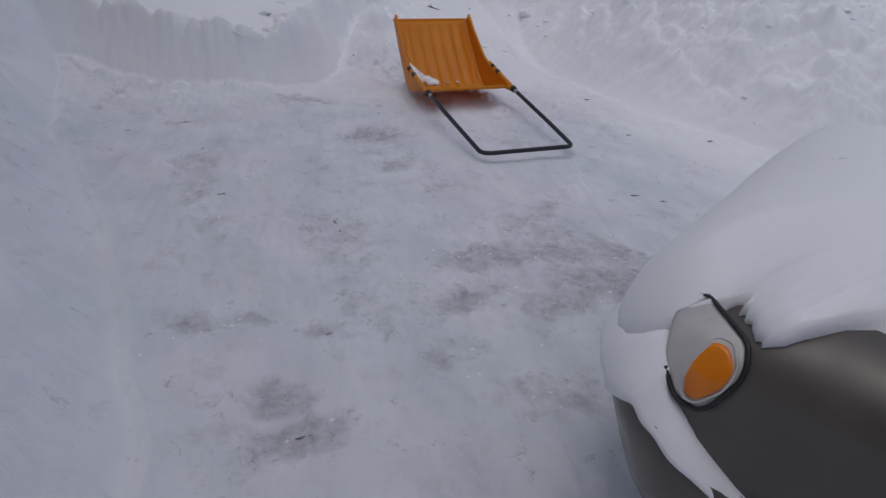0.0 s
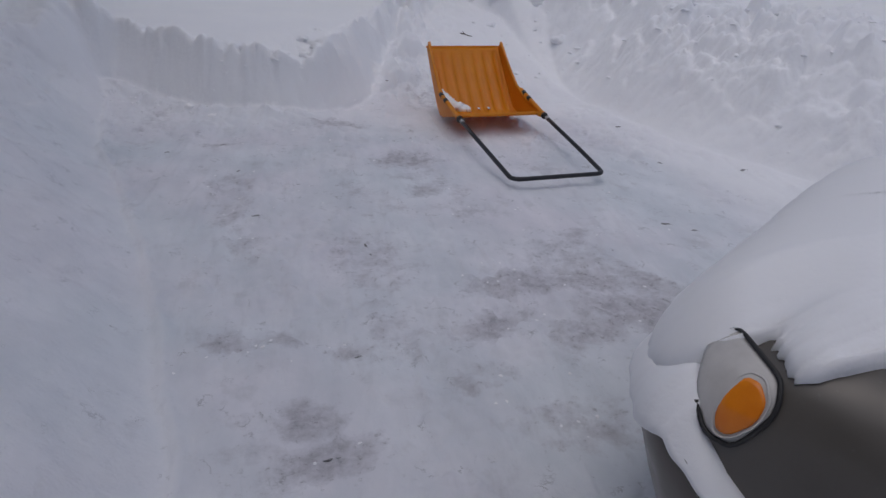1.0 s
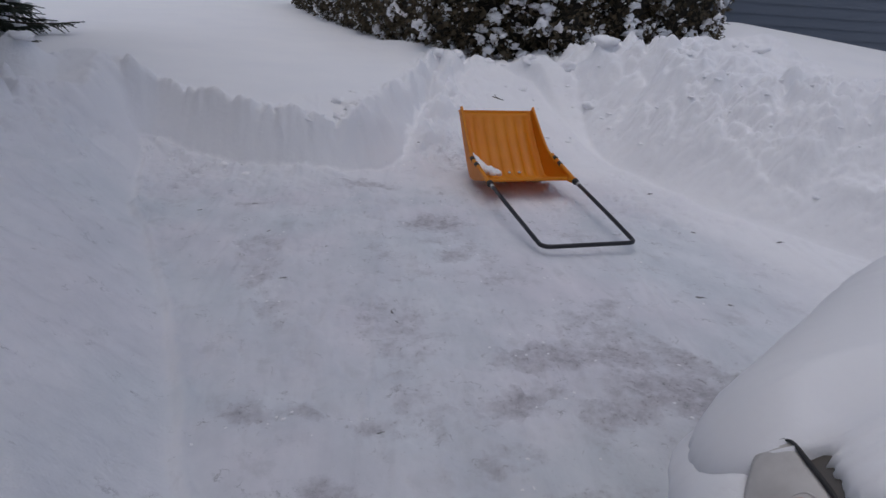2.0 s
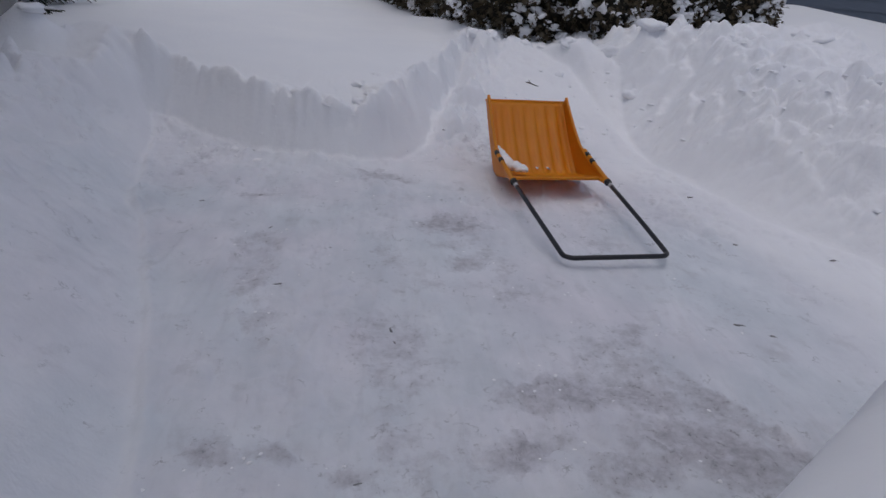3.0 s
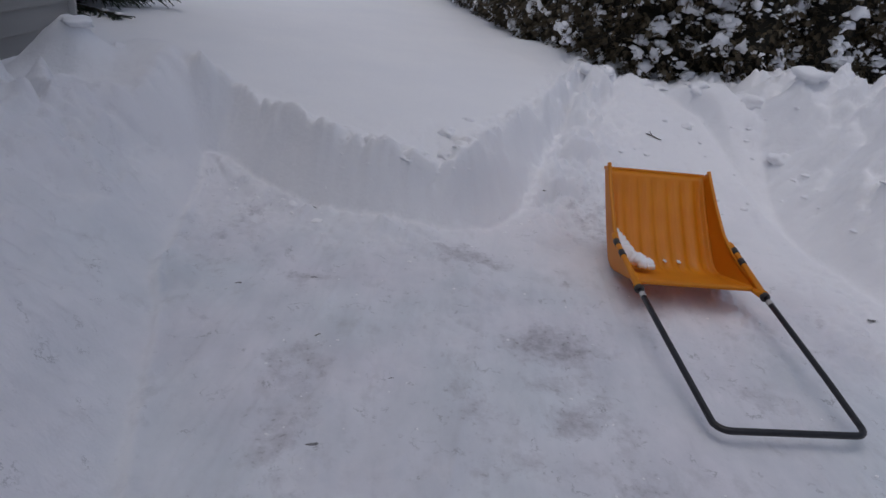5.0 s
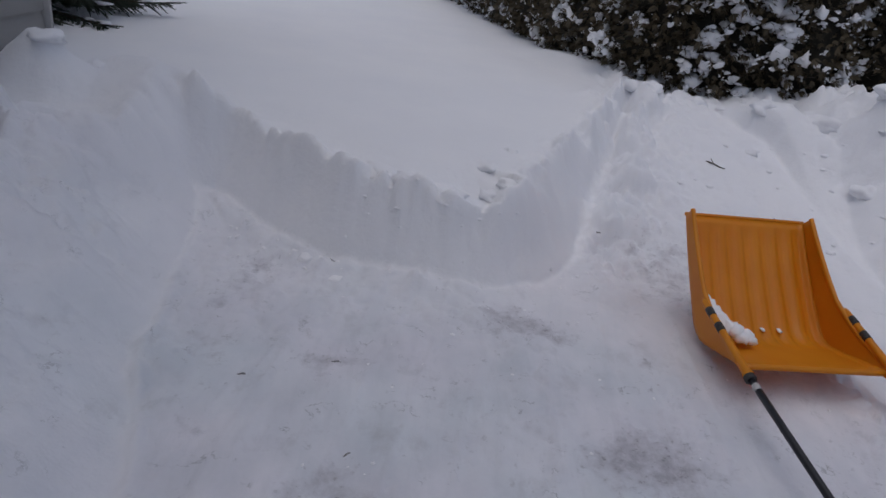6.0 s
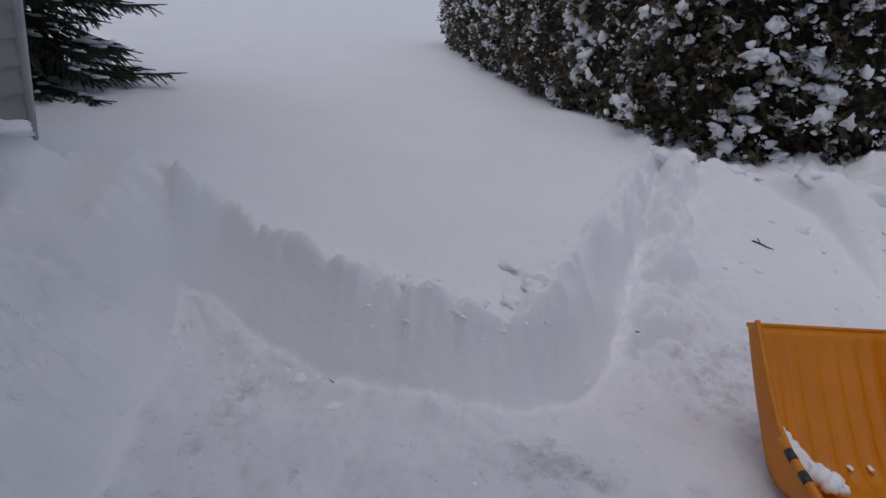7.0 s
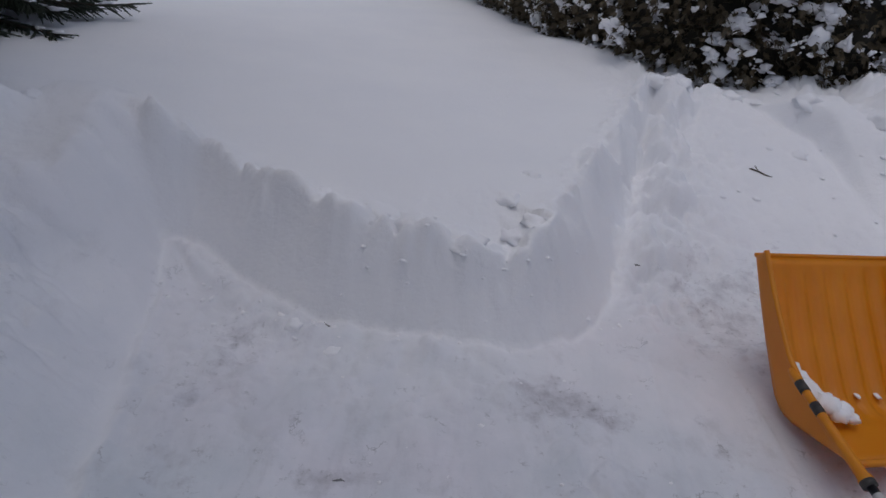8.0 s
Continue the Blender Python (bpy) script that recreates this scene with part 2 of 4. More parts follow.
# ---- the snow-covered ground ----
# rim of the cleared floor: x, y, height of the snow beyond it, run of its slope, roughness of that slope, 1 where it is a cut face
RIM = [
    (-0.24, -6.0, 0.85, 0.80, 0.32, 0), (-0.29, 1.38, 0.85, 0.80, 0.32, 0), (-0.40, 2.03, 0.85, 0.80, 0.32, 0), (-0.52, 2.58, 0.85, 0.82, 0.32, 0), (-0.63, 3.02, 0.85, 0.85, 0.36, 0),
    (-0.98, 4.15, 0.82, 0.80, 1.0, 0), (-1.09, 4.88, 0.74, 0.66, 1.3, 0), (-1.10, 5.12, 0.66, 0.50, 1.2, 0), (-1.20, 5.46, 0.50, 0.26, 0.6, 0.7), (-1.12, 5.52, 0.47, 0.16, 0.3, 1), (-0.80, 5.26, 0.46, 0.15, 0.2, 1),
    (-0.45, 5.04, 0.45, 0.14, 0.2, 1), (-0.12, 4.94, 0.43, 0.14, 0.2, 1), (0.20, 4.90, 0.33, 0.14, 0.2, 1), (0.42, 4.94, 0.34, 0.16, 0.25, 1), (0.62, 5.05, 0.44, 0.22, 0.3, 1),
    (0.84, 5.34, 0.47, 0.27, 0.35, 1), (1.05, 5.68, 0.49, 0.33, 0.4, 1), (1.27, 6.08, 0.51, 0.35, 0.45, 1), (1.47, 6.55, 0.53, 0.34, 0.45, 1), (1.70, 7.20, 0.56, 0.26, 0.4, 1),
    (2.05, 7.35, 0.62, 0.40, 0.8, 0), (2.36, 6.70, 0.85, 0.50, 0.95, 0), (2.50, 5.95, 0.90, 0.60, 1.0, 0), (2.66, 5.00, 0.92, 0.62, 1.0, 0),
    (2.82, 4.20, 0.88, 0.65, 1.0, 0), (3.18, 3.45, 0.88, 0.65, 1.0, 0), (3.40, 2.95, 0.85, 0.6, 0.9, 0), (5.20, 2.60, 0.8, 0.6, 0.7, 0),
    (14.0, 2.50, 0.8, 0.6, 0.6, 0), (14.0, -6.0, 0.8, 0.6, 0.6, 0),
]
# worn grey patches of the floor: x, y, length, width, turn, strength
WORN = [
    (1.05, 2.20, 0.30, 0.14, 10, 0.8), (1.36, 2.20, 0.26, 0.15, -35, 0.8), (1.50, 1.90, 0.34, 0.20, -25, 0.9), (1.19, 1.80, 0.24, 0.12, 15, 0.7),
    (0.82, 1.89, 0.25, 0.11, 20, 0.7), (0.84, 3.79, 0.25, 0.16, 10, 0.85), (0.88, 3.31, 0.17, 0.12, 30, 0.7), (-0.15, 1.91, 0.14, 0.10, 0, 0.75),
    (0.11, 1.47, 0.12, 0.12, 30, 0.85), (0.13, 1.30, 0.20, 0.10, 10, 0.85), (0.03, 1.90, 0.10, 0.07, 0, 0.6), (0.27, 1.80, 0.12, 0.06, 10, 0.6),
    (-0.23, 3.53, 0.14, 0.10, 60, 0.6), (-0.17, 3.10, 0.22, 0.10, 80, 0.55), (0.52, 4.54, 0.28, 0.10, 5, 0.6), (0.70, 1.58, 0.22, 0.08, 20, 0.5),
    (0.95, 1.32, 0.20, 0.16, 0, 0.55), (1.43, 2.58, 0.20, 0.10, 35, 0.7), (2.60, 4.12, 0.25, 0.12, 10, 0.5), (-0.10, 2.72, 0.12, 0.22, 10, 0.5),
    (-0.16, 3.42, 0.10, 0.25, 0, 0.5), (-0.27, 4.22, 0.16, 0.06, 0, 0.55), (1.07, 2.97, 0.18, 0.07, -20, 0.5), (1.50, 2.64, 0.16, 0.10, 20, 0.55),
    (0.46, 4.66, 0.22, 0.10, -20, 0.6), (1.85, 1.60, 0.35, 0.22, -30, 0.8), (0.62, 3.05, 0.20, 0.08, 30, 0.4), (0.42, 2.62, 0.03, 0.20, 10, 0.5),
]
# heaped snow: x, y, height, radius; those of radius 0.34 also lie on the floor
MOUNDS = [
    (3.38, 5.55, 0.10, 0.26), (4.35, 5.80, 0.14, 0.26), (1.75, 6.75, 0.06, 0.25), (1.60, 6.20, 0.05, 0.2), (1.52, 4.56, 0.062, 0.34), (-1.26, 5.36, 0.10, 0.34), (-1.95, 5.50, 0.20, 0.15), (-2.12, 5.56, 0.22, 0.20), (-1.62, 5.78, 0.24, 0.32), (-1.32, 5.66, 0.10, 0.22), (-1.42, 5.20, 0.06, 0.25), (2.98, 6.55, 0.22, 0.42), (3.65, 5.95, 0.16, 0.40), (2.45, 6.85, 0.18, 0.35),
    (4.05, 5.95, 0.16, 0.28), (3.45, 5.05, 0.10, 0.5), (1.85, 7.35, 0.08, 0.30), (4.40, 5.4, 0.08, 0.4), (4.6, 4.2, 0.06, 0.5),
]


def rim_distance(x, y):
    best, out = np.full(x.shape, 1e9), [np.zeros(x.shape) for _ in range(4)]
    inside = np.zeros(x.shape, bool)
    for a, b in zip(RIM, RIM[1:] + RIM[:1]):
        dx, dy = b[0] - a[0], b[1] - a[1]
        t = np.clip(((x - a[0]) * dx + (y - a[1]) * dy) / (dx * dx + dy * dy), 0, 1)
        d = np.hypot(x - a[0] - t * dx, y - a[1] - t * dy)
        near = d < best
        best = np.where(near, d, best)
        for k in range(4):
            out[k] = np.where(near, a[2 + k] + t * (b[2 + k] - a[2 + k]), out[k])
        cross = (a[1] > y) != (b[1] > y)
        inside ^= cross & (x < dx * (y - a[1]) / (dy if dy else 1e-9) + a[0])
    return np.where(inside, -best, best), *out


def ground_height(x, y):
    """Height of the snow, how far it is worn to dirty ice, and how far it is greyed: trodden hard on the floor, painted
    shade on the left bank.
    """
    wx = x + 0.05 * (fbm(x * 3, y * 3, 31, 3) - 0.5) + 0.010 * (vnoise(x * 16, y * 16, 33) - 0.5)
    wy = y + 0.05 * (fbm(x * 3, y * 3, 41, 3) - 0.5) + 0.010 * (vnoise(x * 16, y * 16, 43) - 0.5)
    d, high, run, rough, cut = rim_distance(wx, wy)
    o = np.maximum(d, 0)
    base = 0.50 + 0.03 * (fbm(x * 0.5, y * 0.5, 3, 2) - 0.5)
    drift = np.exp(-(((y - 11.2) / 2.2) ** 2)) * step(4.8, 7.6, x)
    base = base + drift * np.clip(0.52 - 0.11 * np.maximum(x - 7.6, 0), 0, 1)
    base = base - 0.06 * np.exp(-(((x - 6.0) / 1.6) ** 2) - ((y - 7.5) / 1.6) ** 2)
    far = step(1.7, 3.2, o)
    bank = high * (1 - far) + base * far
    soft_o = o * o / (o + 0.12 + 1e-6)
    bank = bank * (1 - np.exp(-1.12 * soft_o / run))
    # the cut face: steep, its upper edge ragged
    ragged = 1 + 0.20 * (fbm(x * 5, y * 5, 15, 2) - 0.45)
    q = np.clip(o / (run * ragged), 0, 1)
    face = (0.75 * q + 0.25 * q * q * (3 - 2 * q)) * high + (base - high) * step(run, run + 0.5, o)
    z = bank * (1 - cut) + face * cut
    # the floor climbs to the crest behind the scoop
    ramp_up = 0.56 * step(5.1, 7.35, y) * step(0.85, 1.25, x + 0.25 * (6.5 - y)) * step(4.2, 3.0, x)
    z = np.maximum(z, ramp_up * np.maximum(step(0.45, 0.1, d), step(1.7, 2.3, x)))
    for mx, my, mh, mr in MOUNDS:
        z = z + mh * np.exp(-((x - mx) ** 2 + (y - my) ** 2) / (mr * mr)) * (step(0, 0.1, o) if mr != 0.34 else 1.0)
    # loose rubble on the banks, coarser along their crests; smooth powder on the field
    crest = np.exp(-(((o - 0.95) / 0.45) ** 2)) * np.maximum(step(1.2, 2.2, x), step(-1.0, -1.5, x) * step(4.2, 5.2, y))
    loose = rough * step(0.02, 0.35, o) * (1 - cut) * (1 - step(2.2, 3.4, o)) * (0.80 + 0.70 * crest)
    loose = loose * (1 - step(6.4, 7.0, y) * step(1.9, 1.3, x))
    loose = np.maximum(loose, 1.5 * ramp_up * step(2.2, 1.6, x) + 0.3 * ramp_up)
    soft = fbm(x * 2.2, y * 2.2, 10, 2)
    heap = 0.10 * lumps(x * 3.6, y * 3.6, 7) * (0.45 + 0.8 * crest) + 0.060 * lumps(x * 8, y * 8, 8) * step(0.35, 0.65, soft) + 0.045 * lumps(x * 19, y * 19, 9) * step(0.4, 0.7, soft) + 0.05 * fbm(x * 14, y * 14, 11, 3)
    z = z + loose * (0.17 * (fbm(x * 4, y * 4, 13, 4) - 0.5) + 0.05 * (vnoise(x * 11, y * 11, 14) - 0.5) + heap - 0.05 + 0.06 * (fbm(x * 2.5, y * 2.5, 12, 3) - 0.5))
    # broken teeth of crust along the top of the cut
    top = np.exp(-(((o - run) / 0.085) ** 2)) * cut
    z = z + top * (0.15 * (fbm(x * 4.5, y * 4.5, 16, 3) - 0.44) + 0.10 * (fbm(x * 15, y * 15, 17, 2) - 0.45) + 0.07 * lumps(x * 7, y * 7, 21) - 0.02)
    z = z + cut * 0.02 * (fbm(x * 12, y * 12, 22, 3) - 0.5) * step(0.0, 0.05, o) * step(run + 0.25, run, o)
    # low ledge of crumbled snow along the foot of the cut
    shelf = step(-0.20, -0.09, d + 0.10 * (fbm(x * 4, y * 4, 24, 3) - 0.5)) * step(0.45, 0.05, x) * cut * step(0.14, 0.02, o)
    z = z + shelf * (0.032 + 0.04 * (fbm(x * 7, y * 7, 23, 3) - 0.4) + 0.02 * lumps(x * 11, y * 11, 25))
    # tumbled lumps where the climbing floor meets the far side of the cut
    meet = d - 0.45 * ramp_up
    spill = np.exp(-((meet / np.where(meet < 0, 0.34, 0.12)) ** 2)) * step(0.2, 0.6, run + 0.3 * cut) * step(0.75, 1.15, x) * step(2.3, 1.8, x)
    z = z + spill * (0.17 * lumps(x * 5, y * 5, 26) + 0.13 * lumps(x * 11, y * 11, 27) * step(0.35, 0.6, soft) + 0.08 * lumps(x * 23, y * 23, 28) * step(0.6, 0.4, soft) - 0.09)
    # scraped floor
    floor = step(0.05, -0.05, d)
    inner = floor * (1 - step(5.2, 6.4, y))
    z = z + floor * (0.030 * (fbm(x * 1.3, y * 1.3, 51, 3) - 0.5) + 0.016 * (fbm(x * 9, y * 5, 53, 4) - 0.5))
    # trodden crust: low plates with crisp edges, in groups, and furrows left by the blade
    group = step(0.47, 0.66, fbm(x * 1.9, y * 1.5, 82, 3))
    plate = step(0.42, 0.52, lumps(x * 9 + fbm(x * 7, y * 7, 83, 2), y * 8, 81)) + 0.6 * step(0.40, 0.48, lumps(x * 19, y * 17, 84))
    z = z + inner * group * 0.015 * plate
    furrow = 1 - np.abs(2 * fbm(x * 5.5 - 0.9 * y, y * 0.55 + 0.2 * x, 85, 3) - 1)
    z = z + inner * 0.010 * step(0.90, 1.0, furrow)
    # trodden rubble thins out away from the banks
    z = z + 0.06 * (fbm(x * 6.5, y * 6.5, 55, 4) - 0.42) * np.exp(np.minimum(d, 0) / 0.16) * floor
    # a low ridge left by the blade runs beside the bank
    z = z + 0.016 * np.exp(-(((d + 0.02) / 0.02) ** 2)) * step(0.3, 0.45, run) * step(0.8, 0.2, x)
    # raised untrodden strip below the big heap
    strip = step(0.62, 0.45, -d) * floor * step(1.9, 2.5, x)
    z = z + 0.03 * strip
    wear = np.zeros_like(x)
    for px, py, la, lb, turn, strength in WORN:
        c, s = math.cos(radians(turn)), math.sin(radians(turn))
        u, v = ((x - px) * c + (y - py) * s) / la, (-(x - px) * s + (y - py) * c) / lb
        wear = np.maximum(wear, strength * np.exp(-(u * u + v * v) ** 1.4))
    # the blade's last run toward the car scraped a band with a straight side
    across = (x - 1.53) * 0.90 + (y - 2.57) * 0.40
    band = step(0.02, -0.03, across) * step(-0.75, -0.15, across + 0.25 * (fbm(x * 3, y * 3, 73, 3) - 0.5)) * step(2.85, 2.5, y + 0.2 * fbm(x * 4, y * 4, 74, 2))
    wear = np.maximum(wear, band * (0.30 + 0.6 * fbm(x * 5, y * 5, 75, 3)))
    streak = fbm(x * 3.2 + 0.3 * y, y * 0.9, 71, 4)
    blot = fbm(x * 2.4, y * 2.4, 72, 4)
    wear = np.maximum(wear, 0.42 * step(0.46, 0.68, 0.5 * streak + 0.5 * blot)) * step(-0.04, -0.22, d) * (1 - step(5.6, 6.2, y)) * step(2.6, 2.1, x)
    z = z - 0.008 * wear + 0.010 * wear * (fbm(x * 22, y * 26, 61, 3) - 0.5)
    # the untrodden left bank is greyed as well, painting in its weaker light
    side = step(1.5, 0.2, d) * step(0.4, -0.2, x) * (1 - cut) * (1 - 0.5 * step(3.5, 5.0, y))
    packed = np.maximum(inner * (1 - 0.55 * strip) * step(3.2, 2.2, x) * (1 - 0.45 * step(4.2, 5.0, y)), 0.75 * side)
    return z, wear, packed


def spaced(zones, reach):
    """Coordinates with the spacing of each zone (from, to, spacing), growing outward to the reach."""
    c = []
    for a, b, s in zones:
        c += list(np.arange(a, b - s * 0.3, s))
    c.append(zones[-1][1])
    for sign, s in ((1, zones[-1][2]), (-1, zones[0][2])):
        p = c[-1] if sign > 0 else c[0]
        while abs(p) < reach:
            s *= 1.18
            p += sign * s
            c = c + [p] if sign > 0 else [p] + c
    return np.array(c)


gx = spaced([(-3.0, -1.9, 0.04), (-1.9, -1.2, 0.02), (-1.2, 2.4, 0.0125), (2.4, 4.6, 0.018), (4.6, 6.5, 0.05)], 400)
gy = spaced([(-0.5, 0.5, 0.06), (0.5, 1.0, 0.02), (1.0, 5.6, 0.0125), (5.6, 7.6, 0.018), (7.6, 9.5, 0.06), (9.5, 12.5, 0.15)], 400)
GX, GY = np.meshgrid(gx, gy, indexing="ij")
GZ, GW, GP = ground_height(GX, GY)
nx, ny = GX.shape
me = bpy.data.meshes.new("ground")
idx = np.arange(nx * ny).reshape(nx, ny)
quads = np.stack([idx[:-1, :-1], idx[1:, :-1], idx[1:, 1:], idx[:-1, 1:]], -1).reshape(-1, 4)
me.vertices.add(nx * ny)
me.vertices.foreach_set("co", np.stack([GX, GY, GZ], -1).ravel())
me.loops.add(quads.size)
me.loops.foreach_set("vertex_index", quads.ravel())
me.polygons.add(len(quads))
me.polygons.foreach_set("loop_start", np.arange(len(quads)) * 4)
me.update(calc_edges=True)
me.polygons.foreach_set("use_smooth", [True] * len(quads))
me.attributes.new("wear", "FLOAT", "POINT").data.foreach_set("value", GW.ravel())
me.attributes.new("packed", "FLOAT", "POINT").data.foreach_set("value", GP.ravel())
me.materials.append(SNOW)
me.validate()
ground = tagged(new("ground", me), "snow-covered yard with a scraped, trodden driveway between shovelled banks", "ground", kind="structure")


def height_at(x, y):
    return float(ground_height(np.array([float(x)]), np.array([float(y)]))[0][0])


# ---- buildings ----


def outbuilding():
    """A sided building beside the left bank, with lapped boards on the wall that faces the yard."""
    x0, x1, y0, y1, high = -7.5, -2.52, -3.5, 6.62, 4.9
    house = tagged(new("outbuilding"), "pale grey building with horizontal vinyl siding beside the bank", "building")
    part("wall", box_bm(x0, x1 - 0.02, y0, y1 - 0.02, -0.1, high), SIDING, house)
    v = [(x0 - 0.3, y0 - 0.3, high), (x1 + 0.3, y0 - 0.3, high), (x1 + 0.3, y1 + 0.3, high), (x0 - 0.3, y1 + 0.3, high), ((x0 + x1) / 2, y0 - 0.3, high + 1.1), ((x0 + x1) / 2, y1 + 0.3, high + 1.1)]
    solid("roof", v, [(0, 1, 4), (1, 2, 5, 4), (2, 3, 5), (3, 0, 4, 5), (3, 2, 1, 0)], ROOFING, house, "snowy dark roof", False)
    part("corner_trim", box_bm(x1 - 0.09, x1 + 0.022, y1 - 0.045, y1 + 0.004, -0.05, high, 0.004), TRIM, house, "white corner trim")
    board = []
    length = y1 - 0.052 - y0
    for y in (0, length):
        board += [(0.0, y, 0.0), (0.022, y, 0.0), (0.020, y, 0.012), (0.003, y, 0.16), (0.0, y, 0.16)]
    faces = [(0, 1, 6, 5), (1, 2, 7, 6), (2, 3, 8, 7), (3, 4, 9, 8), (4, 0, 5, 9), (4, 3, 2, 1, 0), (5, 6, 7, 8, 9)]
    mesh = raw("siding_board", board, faces, SIDING, False)
    wall = house.children[0]
    for k in range(31):
        b = new("siding_board", mesh)
        b.parent, b.location = wall, (x1 - 0.02, y0, 0.02 + 0.155 * k)
    return house


outbuilding()


def house():
    """An unseen house added behind the car: it closes the yard and blocks part of the sky."""
    home = tagged(new("house"), "unseen low grey-brown sided house, added behind the parked car to block sky", "house")
    part("wall", box_bm(-2.45, 11, -10, -4.3, -0.1, 3.0), HOUSE_SIDING, home)
    v = [(-2.9, -10.4, 3.0), (11.4, -10.4, 3.0), (11.4, -3.9, 3.0), (-2.9, -3.9, 3.0), (-2.9, -7.1, 4.6), (11.4, -7.1, 4.6)]
    solid("roof", v, [(0, 1, 5, 4), (1, 2, 5), (2, 3, 4, 5), (3, 0, 4), (3, 2, 1, 0)], ROOFING, home, "dark pitched roof", False)
    part("garage_door", box_bm(1.2, 4.0, -4.32, -4.27, 0.0, 2.15, 0.01), TRIM, home, "pale garage door added to the unseen house")


def blue_building():
    house = tagged(new("blue_building"), "slate blue sided building behind a smooth snowdrift", "building")
    part("wall", box_bm(5.9, 17, 12.0, 18, -0.1, 7.2), BLUE_SIDING, house)
    v = [(5.5, 11.6, 7.2), (17.4, 11.6, 7.2), (17.4, 18.4, 7.2), (5.5, 18.4, 7.2), (5.5, 15, 9.4), (17.4, 15, 9.4)]
    solid("roof", v, [(0, 1, 5, 4), (1, 2, 5), (2, 3, 4, 5), (3, 0, 4), (3, 2, 1, 0)], ROOFING, house, "dark pitched roof", False)
    mesh = raw("siding_board", [(0, 0, 0), (0, -0.02, 0), (0, -0.003, 0.2), (0, 0, 0.2), (11.1, 0, 0), (11.1, -0.02, 0), (11.1, -0.003, 0.2), (11.1, 0, 0.2)], [(0, 4, 5, 1), (1, 5, 6, 2), (2, 6, 7, 3), (3, 2, 1, 0), (4, 7, 6, 5)][:5], BLUE_SIDING, False)
    for k in range(36):
        b = new("siding_board", mesh)
        b.parent, b.location = house.children[0], (5.9, 11.998, 0.0 + 0.195 * k)
    return house


blue_building()
house()

# ---- snow sled shovel ----


